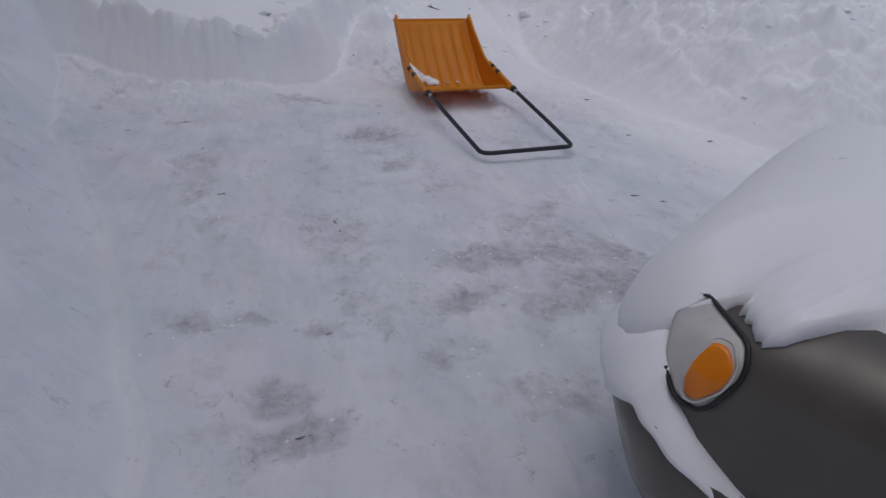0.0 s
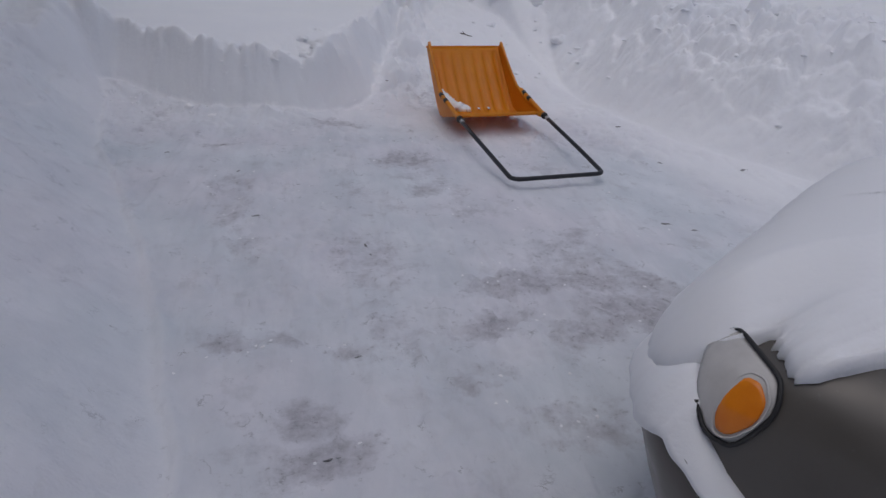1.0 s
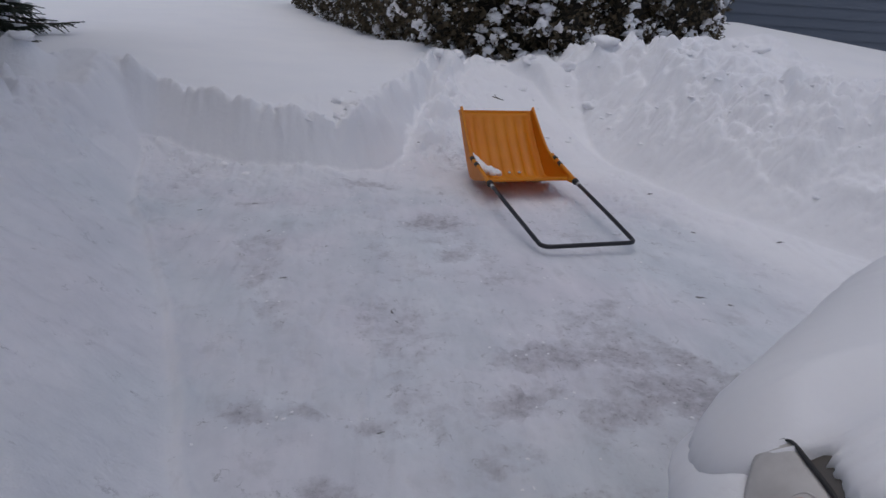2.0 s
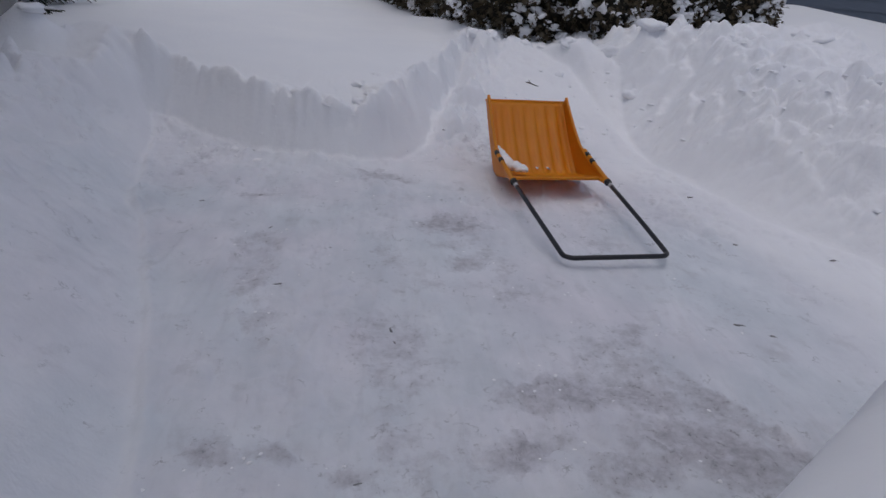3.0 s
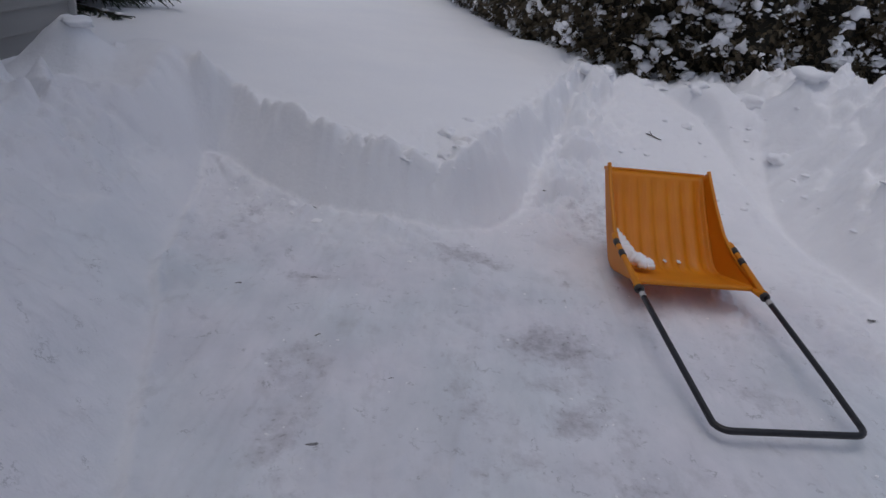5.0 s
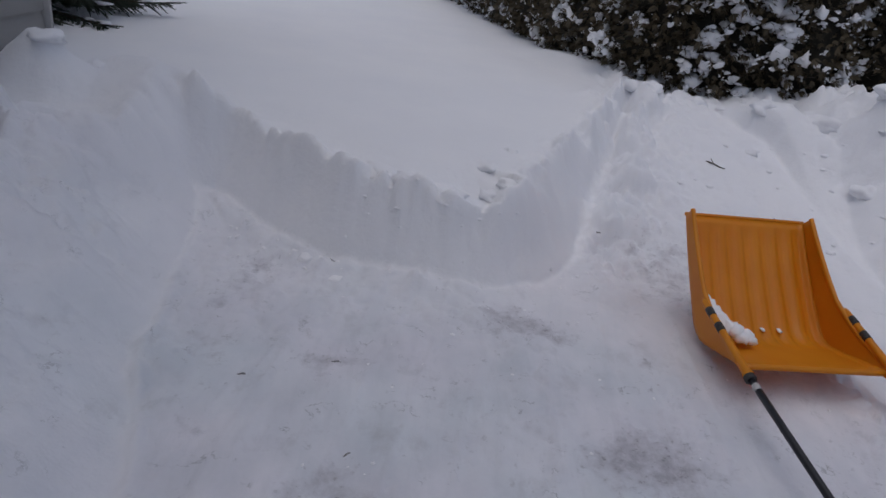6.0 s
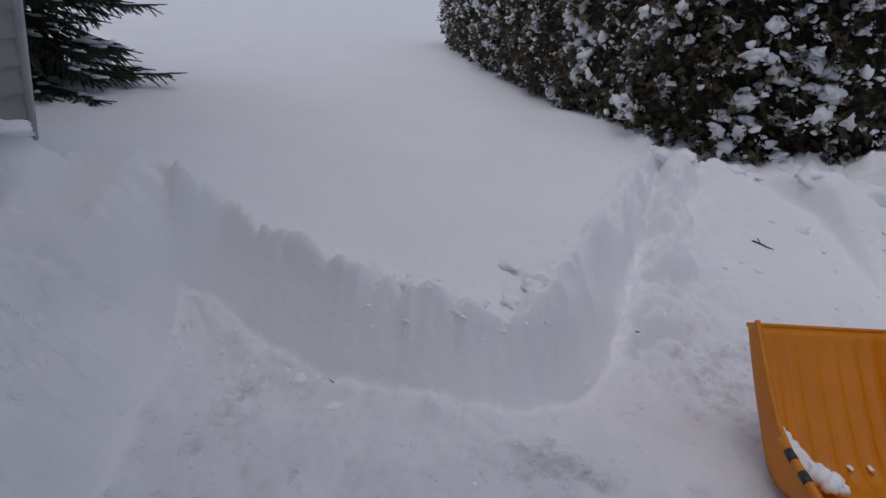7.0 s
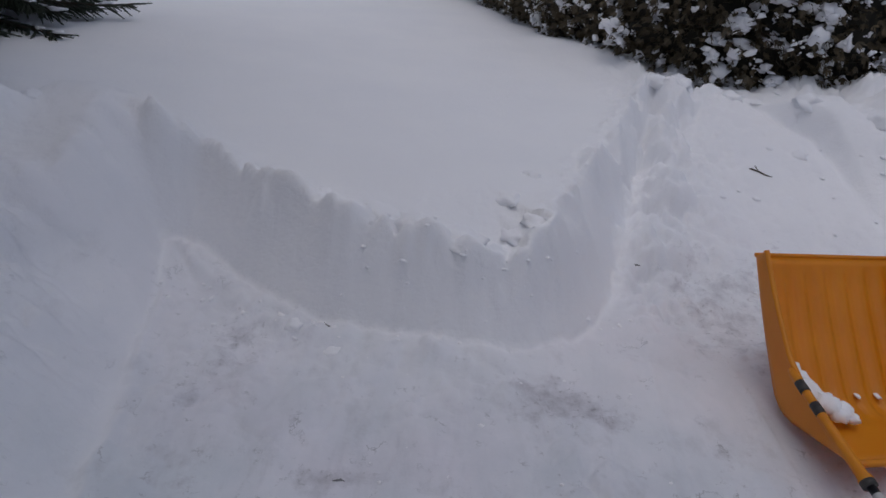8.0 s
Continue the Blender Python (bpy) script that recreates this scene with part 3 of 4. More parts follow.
def sled_shovel(place):
    tool = tagged(new("snow_scoop"), "orange-yellow plastic snow scoop with a black tube handle on snow", "snow scoop")
    # section along the tool: pan from the cutting edge down to the fold, then up to the near lip
    pan = []
    for k in range(25):
        s = k / 24
        if s < 0.62:
            q = s / 0.62
            pan.append((0.83 - 0.31 * q, 0.49 - 0.345 * q - 0.012 * math.sin(math.pi * q)))
        elif s < 0.80:
            q = (s - 0.62) / 0.18
            a, b, c = Vector((0.52, 0.145)), Vector((0.455, 0.066)), Vector((0.36, 0.090))
            pan.append(tuple((1 - q) ** 2 * a + 2 * q * (1 - q) * b + q * q * c))
        else:
            q = (s - 0.80) / 0.20
            pan.append((0.36 - 0.275 * q, 0.090 + 0.078 * q))
    rim = []
    for k in range(25):
        s = k / 24
        if s < 0.5:
            q = s / 0.5
            rim.append((0.785 - 0.315 * q, 0.535 - 0.255 * q - 0.01 * math.sin(math.pi * q)))
        else:
            q = (s - 0.5) / 0.5
            rim.append((0.47 - 0.40 * q, 0.28 - 0.095 * q - 0.02 * math.sin(math.pi * q)))
    half = [0.292 + 0.012 * (k / 24) for k in range(25)]
    cols, verts = [], []
    count = 72
    for k in range(25):
        (pv, pw), (rv, rw) = pan[k], rim[k]
        nk = Vector((pan[min(k + 1, 24)][0] - pan[max(k - 1, 0)][0], pan[min(k + 1, 24)][1] - pan[max(k - 1, 0)][1])).normalized()
        up = Vector((nk.y, -nk.x)) * (1 if nk.x < 0 else -1)
        up = Vector((nk.y, -nk.x)) if Vector((nk.y, -nk.x)).dot(Vector((rv - pv, rw - pw))) > 0 else Vector((-nk.y, nk.x))
        ribbed = step(0.05, 0.10, np.float64(k / 24)) * (1 - step(0.70, 0.80, np.float64(k / 24)))
        row = []
        for j in range(9):
            q = 1 - j / 8
            row.append((-half[k] - 0.018 * q * k / 24, pv + (rv - pv) * q, pw + (rw - pw) * q))
        for j in range(1, count):
            u = -1 + 2 * j / count
            wave = 0.5 + 0.5 * math.cos(7 * math.pi * (u + 1))
            lift = 0.011 * float(ribbed) * max(0.0, min(1.0, (0.5 - wave) * 2.4 + 0.5)) * (1 if abs(u) < 0.94 else 0)
            edge = 0.025 * max(0.0, (abs(u) - 0.90) / 0.10) ** 2
            row.append((u * half[k], pv + up.x * (edge - lift), pw + up.y * (edge - lift)))
        for j in range(9):
            q = j / 8
            row.append((half[k] + 0.018 * q * k / 24, pv + (rv - pv) * q, pw + (rw - pw) * q))
        cols.append(row)
        verts += row
    n = len(cols[0])
    body = solid("pan", verts, grid_faces(25, n), PLASTIC, tool, "ribbed orange plastic pan with scuffs")
    thick = body.modifiers.new("thickness", "SOLIDIFY")
    thick.thickness, thick.offset = 0.006, 0.0
    for side in (-1, 1):
        pts = [(side * (half[k] + 0.020 * k / 24), rim[k][0], rim[k][1]) for k in range(25)]
        v, f = tube(pts, 0.011, 10)
        solid("rim_bead", v, f, PLASTIC, tool)
        # sleeve that holds the tube, with black bands
        a, b = Vector((side * 0.325, 0.43, 0.262)), Vector((side * 0.318, 0.0, 0.176))
        v, f = tube([a.lerp(b, q) for q in (0.0, 0.04, 0.5, 0.93, 0.97, 1.0)], 0.018, 14, taper=[0.009, 0.014, 0.015, 0.017, 0.023, 0.022])
        sleeve = solid("sleeve", v, f, PLASTIC, tool)
        for q in (0.13, 0.34):
            v, f = tube([a.lerp(b, q), a.lerp(b, q + 0.10)], 0.0162, 14)
            solid("black_band", v, f, TAPE, sleeve, "black band on the sleeve")
        v, f = tube([a.lerp(b, 0.985), a.lerp(b, 1.03)], 0.0225, 14)
        solid("collar", v, f, TAPE, sleeve)
    v, f = tube([(-0.295 + 0.59 * k / 12, 0.835, 0.494) for k in range(13)], 0.009, 8)
    solid("cutting_edge", v, f, PLASTIC, tool)
    v, f = tube([(-0.30 + 0.60 * k / 12, 0.083, 0.170) for k in range(13)], 0.012, 8)
    solid("lip", v, f, PLASTIC, tool, "rounded near lip")
    for side in (-1, 1):
        a, b = Vector((side * 0.300, 0.10, 0.166)), Vector((side * 0.316, 0.01, 0.176))
        v, f = tube([a, a.lerp(b, 0.5), b], 0.014, 10, taper=[0.012, 0.016, 0.02])
        solid("gusset", v, f, PLASTIC, tool)
    # bent tube handle
    path, r = [], 0.055
    for side in (-1, 1):
        leg = [Vector((side * 0.318, 0.02, 0.180)), Vector((side * 0.315, -0.25, 0.142)), Vector((side * 0.31, -0.55, 0.1)), Vector((side * 0.303, -0.86 + r, 0.062))]
        for k in range(1, 7):
            c = math.pi / 2 * k / 6
            leg.append(Vector((side * (0.303 - r + r * math.cos(c)), -0.86 + r - r * math.sin(c), 0.060)))
        path += leg if side < 0 else leg[::-1]
    v, f = tube(path, 0.0135, 12)
    solid("handle", v, f, BLACK_PAINT, tool, "black painted bent steel tube handle")
    for side in (-1, 1):
        a, b = Vector((side * 0.318, 0.02, 0.180)), Vector((side * 0.315, -0.25, 0.142))
        v, f = tube([a.lerp(b, 0.22), a.lerp(b, 0.33)], 0.0142, 12)
        solid("worn_sticker", v[:], f, TRIM, tool, "worn white sticker on the tube")
    tool.matrix_world = place
    return tool


scoop = sled_shovel(pose(1.588, 4.145, 0.0, 0, 0, 5.5))


def blob(rx, ry, rz, seed, rough=0.25, sub=2, flat=-0.5):
    """A lump of snow: vertices and faces."""
    bm = bmesh.new()
    bmesh.ops.create_icosphere(bm, subdivisions=sub, radius=1)
    out = []
    for v in bm.verts:
        n = noise.noise(v.co * 1.3 + Vector((seed * 3.1, seed * 1.7, 0))) + 0.5 * noise.noise(v.co * 3.1 + Vector((seed, 0, seed)))
        p = v.co * (1 + rough * n)
        out.append(Vector((p.x * rx, p.y * ry, max(p.z, flat) * rz)))
    faces = [tuple(q.index for q in f.verts) for f in bm.faces]
    bm.free()
    return out, faces


def scoop_snow():
    """Snow caught along the fold of the pan."""
    m = scoop.matrix_world
    pieces = []
    spots = [(-0.262, 0.575, 0.205, 0.016), (-0.258, 0.55, 0.190, 0.022), (-0.252, 0.52, 0.175, 0.027), (-0.245, 0.485, 0.158, 0.032), (-0.238, 0.45, 0.145, 0.036), (-0.228, 0.415, 0.140, 0.038), (-0.212, 0.38, 0.138, 0.038), (-0.190, 0.35, 0.138, 0.036), (-0.165, 0.335, 0.135, 0.030), (-0.140, 0.36, 0.125, 0.026), (-0.19, 0.31, 0.138, 0.024), (-0.15, 0.30, 0.135, 0.02)]
    for k, (u, v, w, r) in enumerate(spots):
        b, f = blob(r * 1.2, r * 1.2, r * 1.1, k, 0.5)
        pieces.append(([m @ (Vector((u + 0.018, v + 0.01, w + 0.012)) + p) for p in b], f))
    v, f = joined(pieces)
    tagged(solid("snow_patch", v, f, POWDER), "small ridge of snow caught in the orange scoop", "snow", kind="stuff")
    for u in (-0.09, 0.02, 0.10):
        b, f = blob(0.009, 0.018, 0.007, u * 50, 0.5)
        tagged(solid("snow_crumb", [m @ (Vector((u, 0.475, 0.110)) + p) for p in b], f, POWDER), "crumb of snow on the scoop's fold", "snow", "crumbs in the scoop")


scoop_snow()

# ---- parked car under snow ----
CY = 1.27  # middle of the car's width


def sweep(z):
    """How far the nose leans back above the bumper, fading to nothing along the corner."""
    return float(np.interp(z, [0.58, 0.66, 0.72, 0.79], [0.0, 0.045, 0.075, 0.09]))


def outline(front, side, radius, rear, lean=0.0, n=10):
    """Plan outline from the middle of the front round the near corner to the rear, then back along the far side."""
    near = [(front + lean, CY - k * (CY - side - radius) / 6) for k in range(7)]
    arc = [(front + radius - (radius - lean) * math.cos(a), side + radius - radius * math.sin(a)) for a in (math.pi / 2 * k / n for k in range(1, n + 1))]
    flank = [(arc[-1][0] + (rear - arc[-1][0]) * (k / 24), side) for k in range(1, 25)]
    one = near + arc + flank
    return one + [(x, 2 * CY - y) for x, y in one[::-1]]


def loft(levels, rear_of=lambda z: 4.85):
    rings = [[(x, y, z) for x, y in outline(f, s, r, rear_of(z), sweep(z))] for z, f, s, r in levels]
    n = len(rings[0])
    verts = [p for ring in rings for p in ring]
    faces = []
    for i in range(len(rings) - 1):
        for j in range(n):
            a, b = i * n, (i + 1) * n
            faces.append((a + j, a + (j + 1) % n, b + (j + 1) % n, b + j))
    return verts, faces, n


# height, nose, side, corner radius of the wings and hood
UPPER = [(0.24, 0.80, 0.53, 0.30), (0.46, 0.74, 0.50, 0.30), (0.54, 0.715, 0.485, 0.30), (0.60, 0.72, 0.485, 0.30), (0.66, 0.742, 0.495, 0.30), (0.71, 0.77, 0.515, 0.30), (0.75, 0.80, 0.55, 0.30), (0.780, 0.85, 0.61, 0.30), (0.786, 0.95, 0.72, 0.25), (0.790, 1.20, 0.95, 0.15)]


def skin(q, z, off=0.0, lean=0.0):
    """A point of the wing's skin: q metres along the outline from the corner's start, at height z, off metres proud."""
    zs = [u[0] for u in UPPER]
    f, s, r = (float(np.interp(z, zs, [u[k] for u in UPPER])) for k in (1, 2, 3))
    if q < 0:
        x, y, n = f + lean, s + r - q, Vector((-1, -0.2, 0))
    elif q < r * math.pi / 2:
        a = q / r
        x, y, n = f + r - (r - lean) * math.cos(a), s + r - r * math.sin(a), Vector((-math.cos(a), -math.sin(a), 0))
    else:
        x, y, n = f + q + r - r * math.pi / 2, s, Vector((0, -1, 0))
    tilt = (float(np.interp(z + 0.01, zs, [u[1] for u in UPPER])) - float(np.interp(z - 0.01, zs, [u[1] for u in UPPER]))) / 0.02
    n = (n.normalized() + Vector((0, 0, max(0, tilt)))).normalized()
    return Vector((x, y, z)) + n * float(off)


def skin_level(q, z, out):
    """The same, moved out level with the ground."""
    a, b = skin(q, z, 0.0), skin(q, z, 0.1)
    n = Vector((b.x - a.x, b.y - a.y, 0)).normalized()
    return a + n * float(out)


def bumper_top(q):
    return float(np.interp(q, [-1, 0.27, 0.345, 0.38, 0.44, 0.47, 0.51, 0.62, 1.2], [0.560, 0.595, 0.605, 0.572, 0.522, 0.490, 0.450, 0.40, 0.38]))


CAR = Matrix.Translation((0.80, 0.60, 0)) @ Matrix.Rotation(radians(-7), 4, "Z") @ Matrix.Translation((-0.80, -0.60, 0)) @ Matrix.Translation((0.655, 0.735, 0)) @ Matrix.Rotation(radians(-48), 4, "Z") @ Matrix.Translation((-0.777, -0.485, 0))


def rounded(poly, times=3):
    for _ in range(times):
        poly = [p for a, b in zip(poly, poly[1:] + poly[:1]) for p in ((a[0] * 0.8 + b[0] * 0.2, a[1] * 0.8 + b[1] * 0.2), (a[0] * 0.2 + b[0] * 0.8, a[1] * 0.2 + b[1] * 0.8))]
    return poly


def lens_patch(poly, off, dome, back):
    """A domed lens over part of the wing, with a rim that runs back into it."""
    c = (sum(p[0] for p in poly) / len(poly), sum(p[1] for p in poly) / len(poly))
    rings, n = 7, len(poly)
    verts = [skin(*c, off + dome)]
    for k in range(1, rings + 1):
        s = k / rings
        verts += [skin(c[0] + (p[0] - c[0]) * s, c[1] + (p[1] - c[1]) * s, off + dome * (1 - s**3)) for p in poly]
    verts += [skin(*p, off - back) for p in poly]
    faces = [(0, 1 + j, 1 + (j + 1) % n) for j in range(n)]
    for k in range(rings):
        a, b = 1 + k * n, 1 + (k + 1) * n
        faces += [(a + j, b + j, b + (j + 1) % n, a + (j + 1) % n) for j in range(n)]
    return verts, faces


LAMP = rounded([(0.258, 0.712), (0.268, 0.752), (0.348, 0.743), (0.402, 0.731), (0.434, 0.706), (0.452, 0.668), (0.441, 0.598), (0.390, 0.594), (0.343, 0.628), (0.298, 0.672)], 2)
TURN_SIGNAL = rounded([(0.366, 0.712), (0.394, 0.714), (0.425, 0.692), (0.440, 0.658), (0.422, 0.614), (0.398, 0.612), (0.378, 0.640), (0.366, 0.680)], 2)


def car():
    auto = tagged(new("car"), "taupe sedan buried under a thick cap of fresh snow", "car")
    v, f, n = loft(UPPER)
    top = [len(v) - n + j for j in range(n)]
    body = solid("body", v, f + [tuple(top)], PAINT, auto, "taupe painted wings and hood with frost specks")
    # bumper cover: bulging face, ledge on top, falling away along the wing
    qs = np.concatenate([np.linspace(-0.515, 0.2, 16)[:-1], np.linspace(0.2, 0.6, 28), np.linspace(0.62, 1.0, 8)])
    rows = []
    for q in qs:
        top = bumper_top(q)
        shrink = float(np.interp(q, [-0.5, 0.0, 0.2, 0.33, 0.40, 0.75], [0.0, 0.05, 0.35, 0.9, 1.0, 0.2]))
        rows.append([skin_level(q, 0.20 + (top - 0.20) * t, o * shrink) for t, o in ((0, -0.03), (0.10, 0.02), (0.28, 0.050), (0.50, 0.062), (0.72, 0.062), (0.86, 0.055), (0.95, 0.042), (0.99, 0.022), (1.0, 0.002))])
    m = len(rows[0])
    near = [p for row in rows for p in row]
    far_side = [Vector((p.x, 2 * CY - p.y, p.z)) for row in rows[:0:-1] for p in row]
    solid("bumper", far_side + near, grid_faces(2 * len(rows) - 1, m), PAINT, auto, "taupe plastic bumper cover").modifiers.new("thickness", "SOLIDIFY").thickness = 0.004
    v, f = tube([skin(q, bumper_top(q) + 0.004, 0.003) for q in np.linspace(0.33, 0.95, 40)], 0.0032, 6)
    solid("seam", v, f, RUBBER, auto, "dark seam above the bumper")
    lamp = new("headlamp")
    lamp.parent = auto
    v, f = lens_patch(LAMP, 0.004, 0.008, 0.03)
    solid("lens", v, f, REFLECTOR, lamp, "frosted clear lamp lens")
    v, f = lens_patch(TURN_SIGNAL, 0.011, 0.005, 0.02)
    solid("amber_reflector", v, f, AMBER, lamp, "amber turn signal lens")
    keep = [k for k, p in enumerate(LAMP) if not (p[0] < 0.335 and p[1] < 0.738)]
    cut = next(k for k in keep if (k - 1) % len(LAMP) not in keep)
    ring = [LAMP[(cut + k) % len(LAMP)] for k in range(len(keep))]
    v, f = tube([skin(*p, 0.007) for p in ring], 0.0062, 8, taper=[0.0018 + 0.0030 * min(1, k / 4) for k in range(len(ring))])
    solid("seal", v, f, RUBBER, lamp, "black rubber lamp seal")
    v, f = tube([skin(c[0] + (p[0] - c[0]) * 1.14, c[1] + (p[1] - c[1]) * 1.14, 0.010) for c in [(0.402, 0.664)] for p in TURN_SIGNAL], 0.0022, 6, closed=True)
    solid("lens_rib", v, f, REFLECTOR, lamp)
    # the same lamp on the far side
    far = new("headlamp")
    far.parent = auto
    flip = lambda vs: [Vector((p[0], 2 * CY - p[1], p[2])) for p in vs]
    v, f = lens_patch(LAMP, 0.004, 0.008, 0.03)
    solid("lens", flip(v), [q[::-1] for q in f], REFLECTOR, far)
    v, f = lens_patch(TURN_SIGNAL, 0.011, 0.005, 0.02)
    solid("amber_reflector", flip(v), [q[::-1] for q in f], AMBER, far)
    # cabin
    prof = [(1.95, 0.80), (2.60, 1.20), (2.85, 1.24), (3.55, 1.23), (3.80, 1.18), (4.30, 0.86)]
    cv = []
    for x, z in prof:
        inset = 0.06 + 0.16 * (z - 0.84) / 0.54
        cv += [(x, 0.50 + inset, z), (x, 2 * CY - 0.50 - inset, z)]
    cf = [(2 * k, 2 * k + 1, 2 * k + 3, 2 * k + 2) for k in range(5)] + [tuple(range(0, 12, 2)), tuple(range(1, 12, 2))[::-1]]
    solid("cabin", cv, cf, PAINT, auto, "taupe cabin", False)
    solid("deck", [(1.35, 0.84, 0.795), (1.35, 1.70, 0.825), (4.82, 1.70, 0.88), (4.82, 0.84, 0.88), (1.35, 0.74, 0.74), (1.35, 1.80, 0.74), (4.82, 1.80, 0.74), (4.82, 0.74, 0.74)], [(0, 1, 2, 3), (0, 4, 5, 1), (1, 5, 6, 2), (2, 6, 7, 3), (3, 7, 4, 0)], PAINT, auto, "", False)
    for y, s in ((0.0, -1), (0.0, 1)):
        w = []
        for x, z in ((2.10, 0.95), (2.60, 1.28), (3.05, 1.30), (3.05, 0.95)):
            inset = 0.06 + 0.16 * (z - 0.84) / 0.54
            w.append((x, CY + s * (CY - 0.50 - inset + 0.006), z))
        solid("window", w, [(0, 1, 2, 3)], GLASS, auto, "dark side window", False)
        w = []
        for x, z in ((3.12, 0.95), (3.12, 1.30), (3.72, 1.28), (4.05, 0.98)):
            inset = 0.06 + 0.16 * (z - 0.84) / 0.54
            w.append((x, CY + s * (CY - 0.50 - inset + 0.006), z))
        solid("window", w, [(0, 1, 2, 3)], GLASS, auto, "dark side window", False)
    for x in (1.62, 4.05):
        for s in (-1, 1):
            wheel = new("wheel")
            wheel.parent = auto
            y = CY + s * (CY - 0.58)
            ring = [(x + 0.235 * math.cos(2 * math.pi * k / 32), y, 0.31 + 0.235 * math.sin(2 * math.pi * k / 32)) for k in range(32)]
            v, f = tube(ring, 0.085, 10, closed=True)
            solid("tyre", v, f, RUBBER, wheel)
            bm = bmesh.new()
            bmesh.ops.create_cone(bm, cap_ends=True, segments=28, radius1=0.19, radius2=0.16, depth=0.10, matrix=Matrix.Translation((x, y, 0.31)) @ Matrix.Rotation(math.pi / 2, 4, "X"))
            part("rim", bm, STEEL, wheel)
    auto.matrix_world = CAR
    return auto


car()


def cap_height(x, y):
    """Top of the snow that lies on the car."""
    prof_x = [0.7, 1.2, 1.8, 2.5, 2.9, 3.6, 4.2, 4.8]
    prof_z = [0.80, 0.84, 0.92, 1.36, 1.42, 1.40, 1.05, 0.93]
    return np.interp(x, prof_x, prof_z)


def metal_height(px, py):
    """Height of the wings and hood below a point of the plan."""
    top = np.full(px.shape, 0.5)
    zs = [u[0] for u in UPPER]
    for z in np.linspace(0.58, 0.79, 22):
        ring = outline(*(float(np.interp(z, zs, [u[k] for u in UPPER])) for k in (1, 2, 3)), 4.85, sweep(z))
        inside = np.zeros(px.shape, bool)
        for (ax, ay), (bx, by) in zip(ring, ring[1:] + ring[:1]):
            inside ^= ((ay > py) != (by > py)) & (px < (bx - ax) * (py - ay) / ((by - ay) or 1e-9) + ax)
        top = np.where(inside, z, top)
    return top


def car_snow():
    """Thick rounded blanket of snow over hood, cabin and boot."""
    qs = np.concatenate([np.linspace(-0.515, 0.15, 40)[1:], np.linspace(0.15, 0.8, 90)[1:], np.linspace(0.8, 4.05, 110)[1:]])
    one, under = [], []
    for q in qs:
        z = float(np.interp(q, [-1, 0.05, 0.18, 0.245, 0.262, 0.275, 0.31, 0.37, 0.42, 0.436, 0.455, 0.52, 0.62, 0.8, 4.1], [0.565, 0.57, 0.595, 0.645, 0.70, 0.754, 0.748, 0.741, 0.738, 0.747, 0.781, 0.781, 0.776, 0.768, 0.768]))
        z += 0.018 * (float(fbm(np.array([q * 8]), np.array([2.5]), 83, 4)[0]) - 0.5) + (0.034 if q < 0.8 else 0.01) * (float(fbm(np.array([q * 38]), np.array([7.5]), 84, 3)[0]) - 0.5)
        z = min(z, 0.782)
        one.append(skin(q, z, 0.006, sweep(z)))
        under.append(skin(q, z - 0.006, -0.03, sweep(z)))
    edge = one + [Vector((p.x, 2 * CY - p.y, p.z)) for p in one[::-1]]
    ex, ey, ez = (np.array([p[k] for p in edge]) for k in range(3))
    na, nb = len(edge), 44
    inx, iny = np.clip(ex, 1.45, 4.2), np.full(na, CY)
    verts = []
    for j in range(nb):
        s = (j / (nb - 1)) ** 1.3
        px, py = ex + (inx - ex) * s, ey + (iny - ey) * s
        d = np.hypot(px[:, None] - ex[None], py[:, None] - ey[None]).min(1)
        fill = np.clip(1 - (1 - np.clip(d / 0.43, 0, 1)) ** 2.2, 0, 1) ** 0.53
        wide = np.convolve(np.concatenate([ez[-30:], ez, ez[:30]]), np.ones(61) / 61, "valid")
        low = ez * np.exp(-((d / 0.16) ** 2)) + wide * (1 - np.exp(-((d / 0.16) ** 2)))
        topz = cap_height(px, py) + CAP + 0.03 * (fbm(px * 1.5, py * 1.5, 87, 2) - 0.5)
        rough = 0.022 * (fbm(px * 11, py * 11, 91, 3) - 0.5) * np.exp(-((d / 0.10) ** 2))
        # never thinner than a skin over the metal below
        metal = metal_height(px, py)
        thin = 0.03 * np.clip(d / 0.03, 0, 1) - 0.004 * (d < 0.01)
        verts += list(zip(px, py, np.maximum(low + (topz - low) * fill + rough, metal + thin)))
    # the edge turns in under itself and rests on the paint
    verts = list(under) + [Vector((p.x, 2 * CY - p.y, p.z)) for p in under[::-1]] + verts
    faces = []
    for j in range(nb):
        for k in range(na):
            a, b = j * na, (j + 1) * na
            faces.append((a + k, a + (k + 1) % na, b + (k + 1) % na, b + k))
    ob = tagged(solid("fresh_snow", verts, faces, POWDER), "thick rounded blanket of fresh snow on the parked car", "snow")
    # close the ridge where both sides meet
    bm = bmesh.new()
    bm.from_mesh(ob.data)
    bmesh.ops.remove_doubles(bm, verts=bm.verts, dist=0.004)
    bmesh.ops.recalc_face_normals(bm, faces=bm.faces)
    bm.to_mesh(ob.data)
    bm.free()
    ob.matrix_world = CAR
    return ob


CAP = 0.065
car_snow()


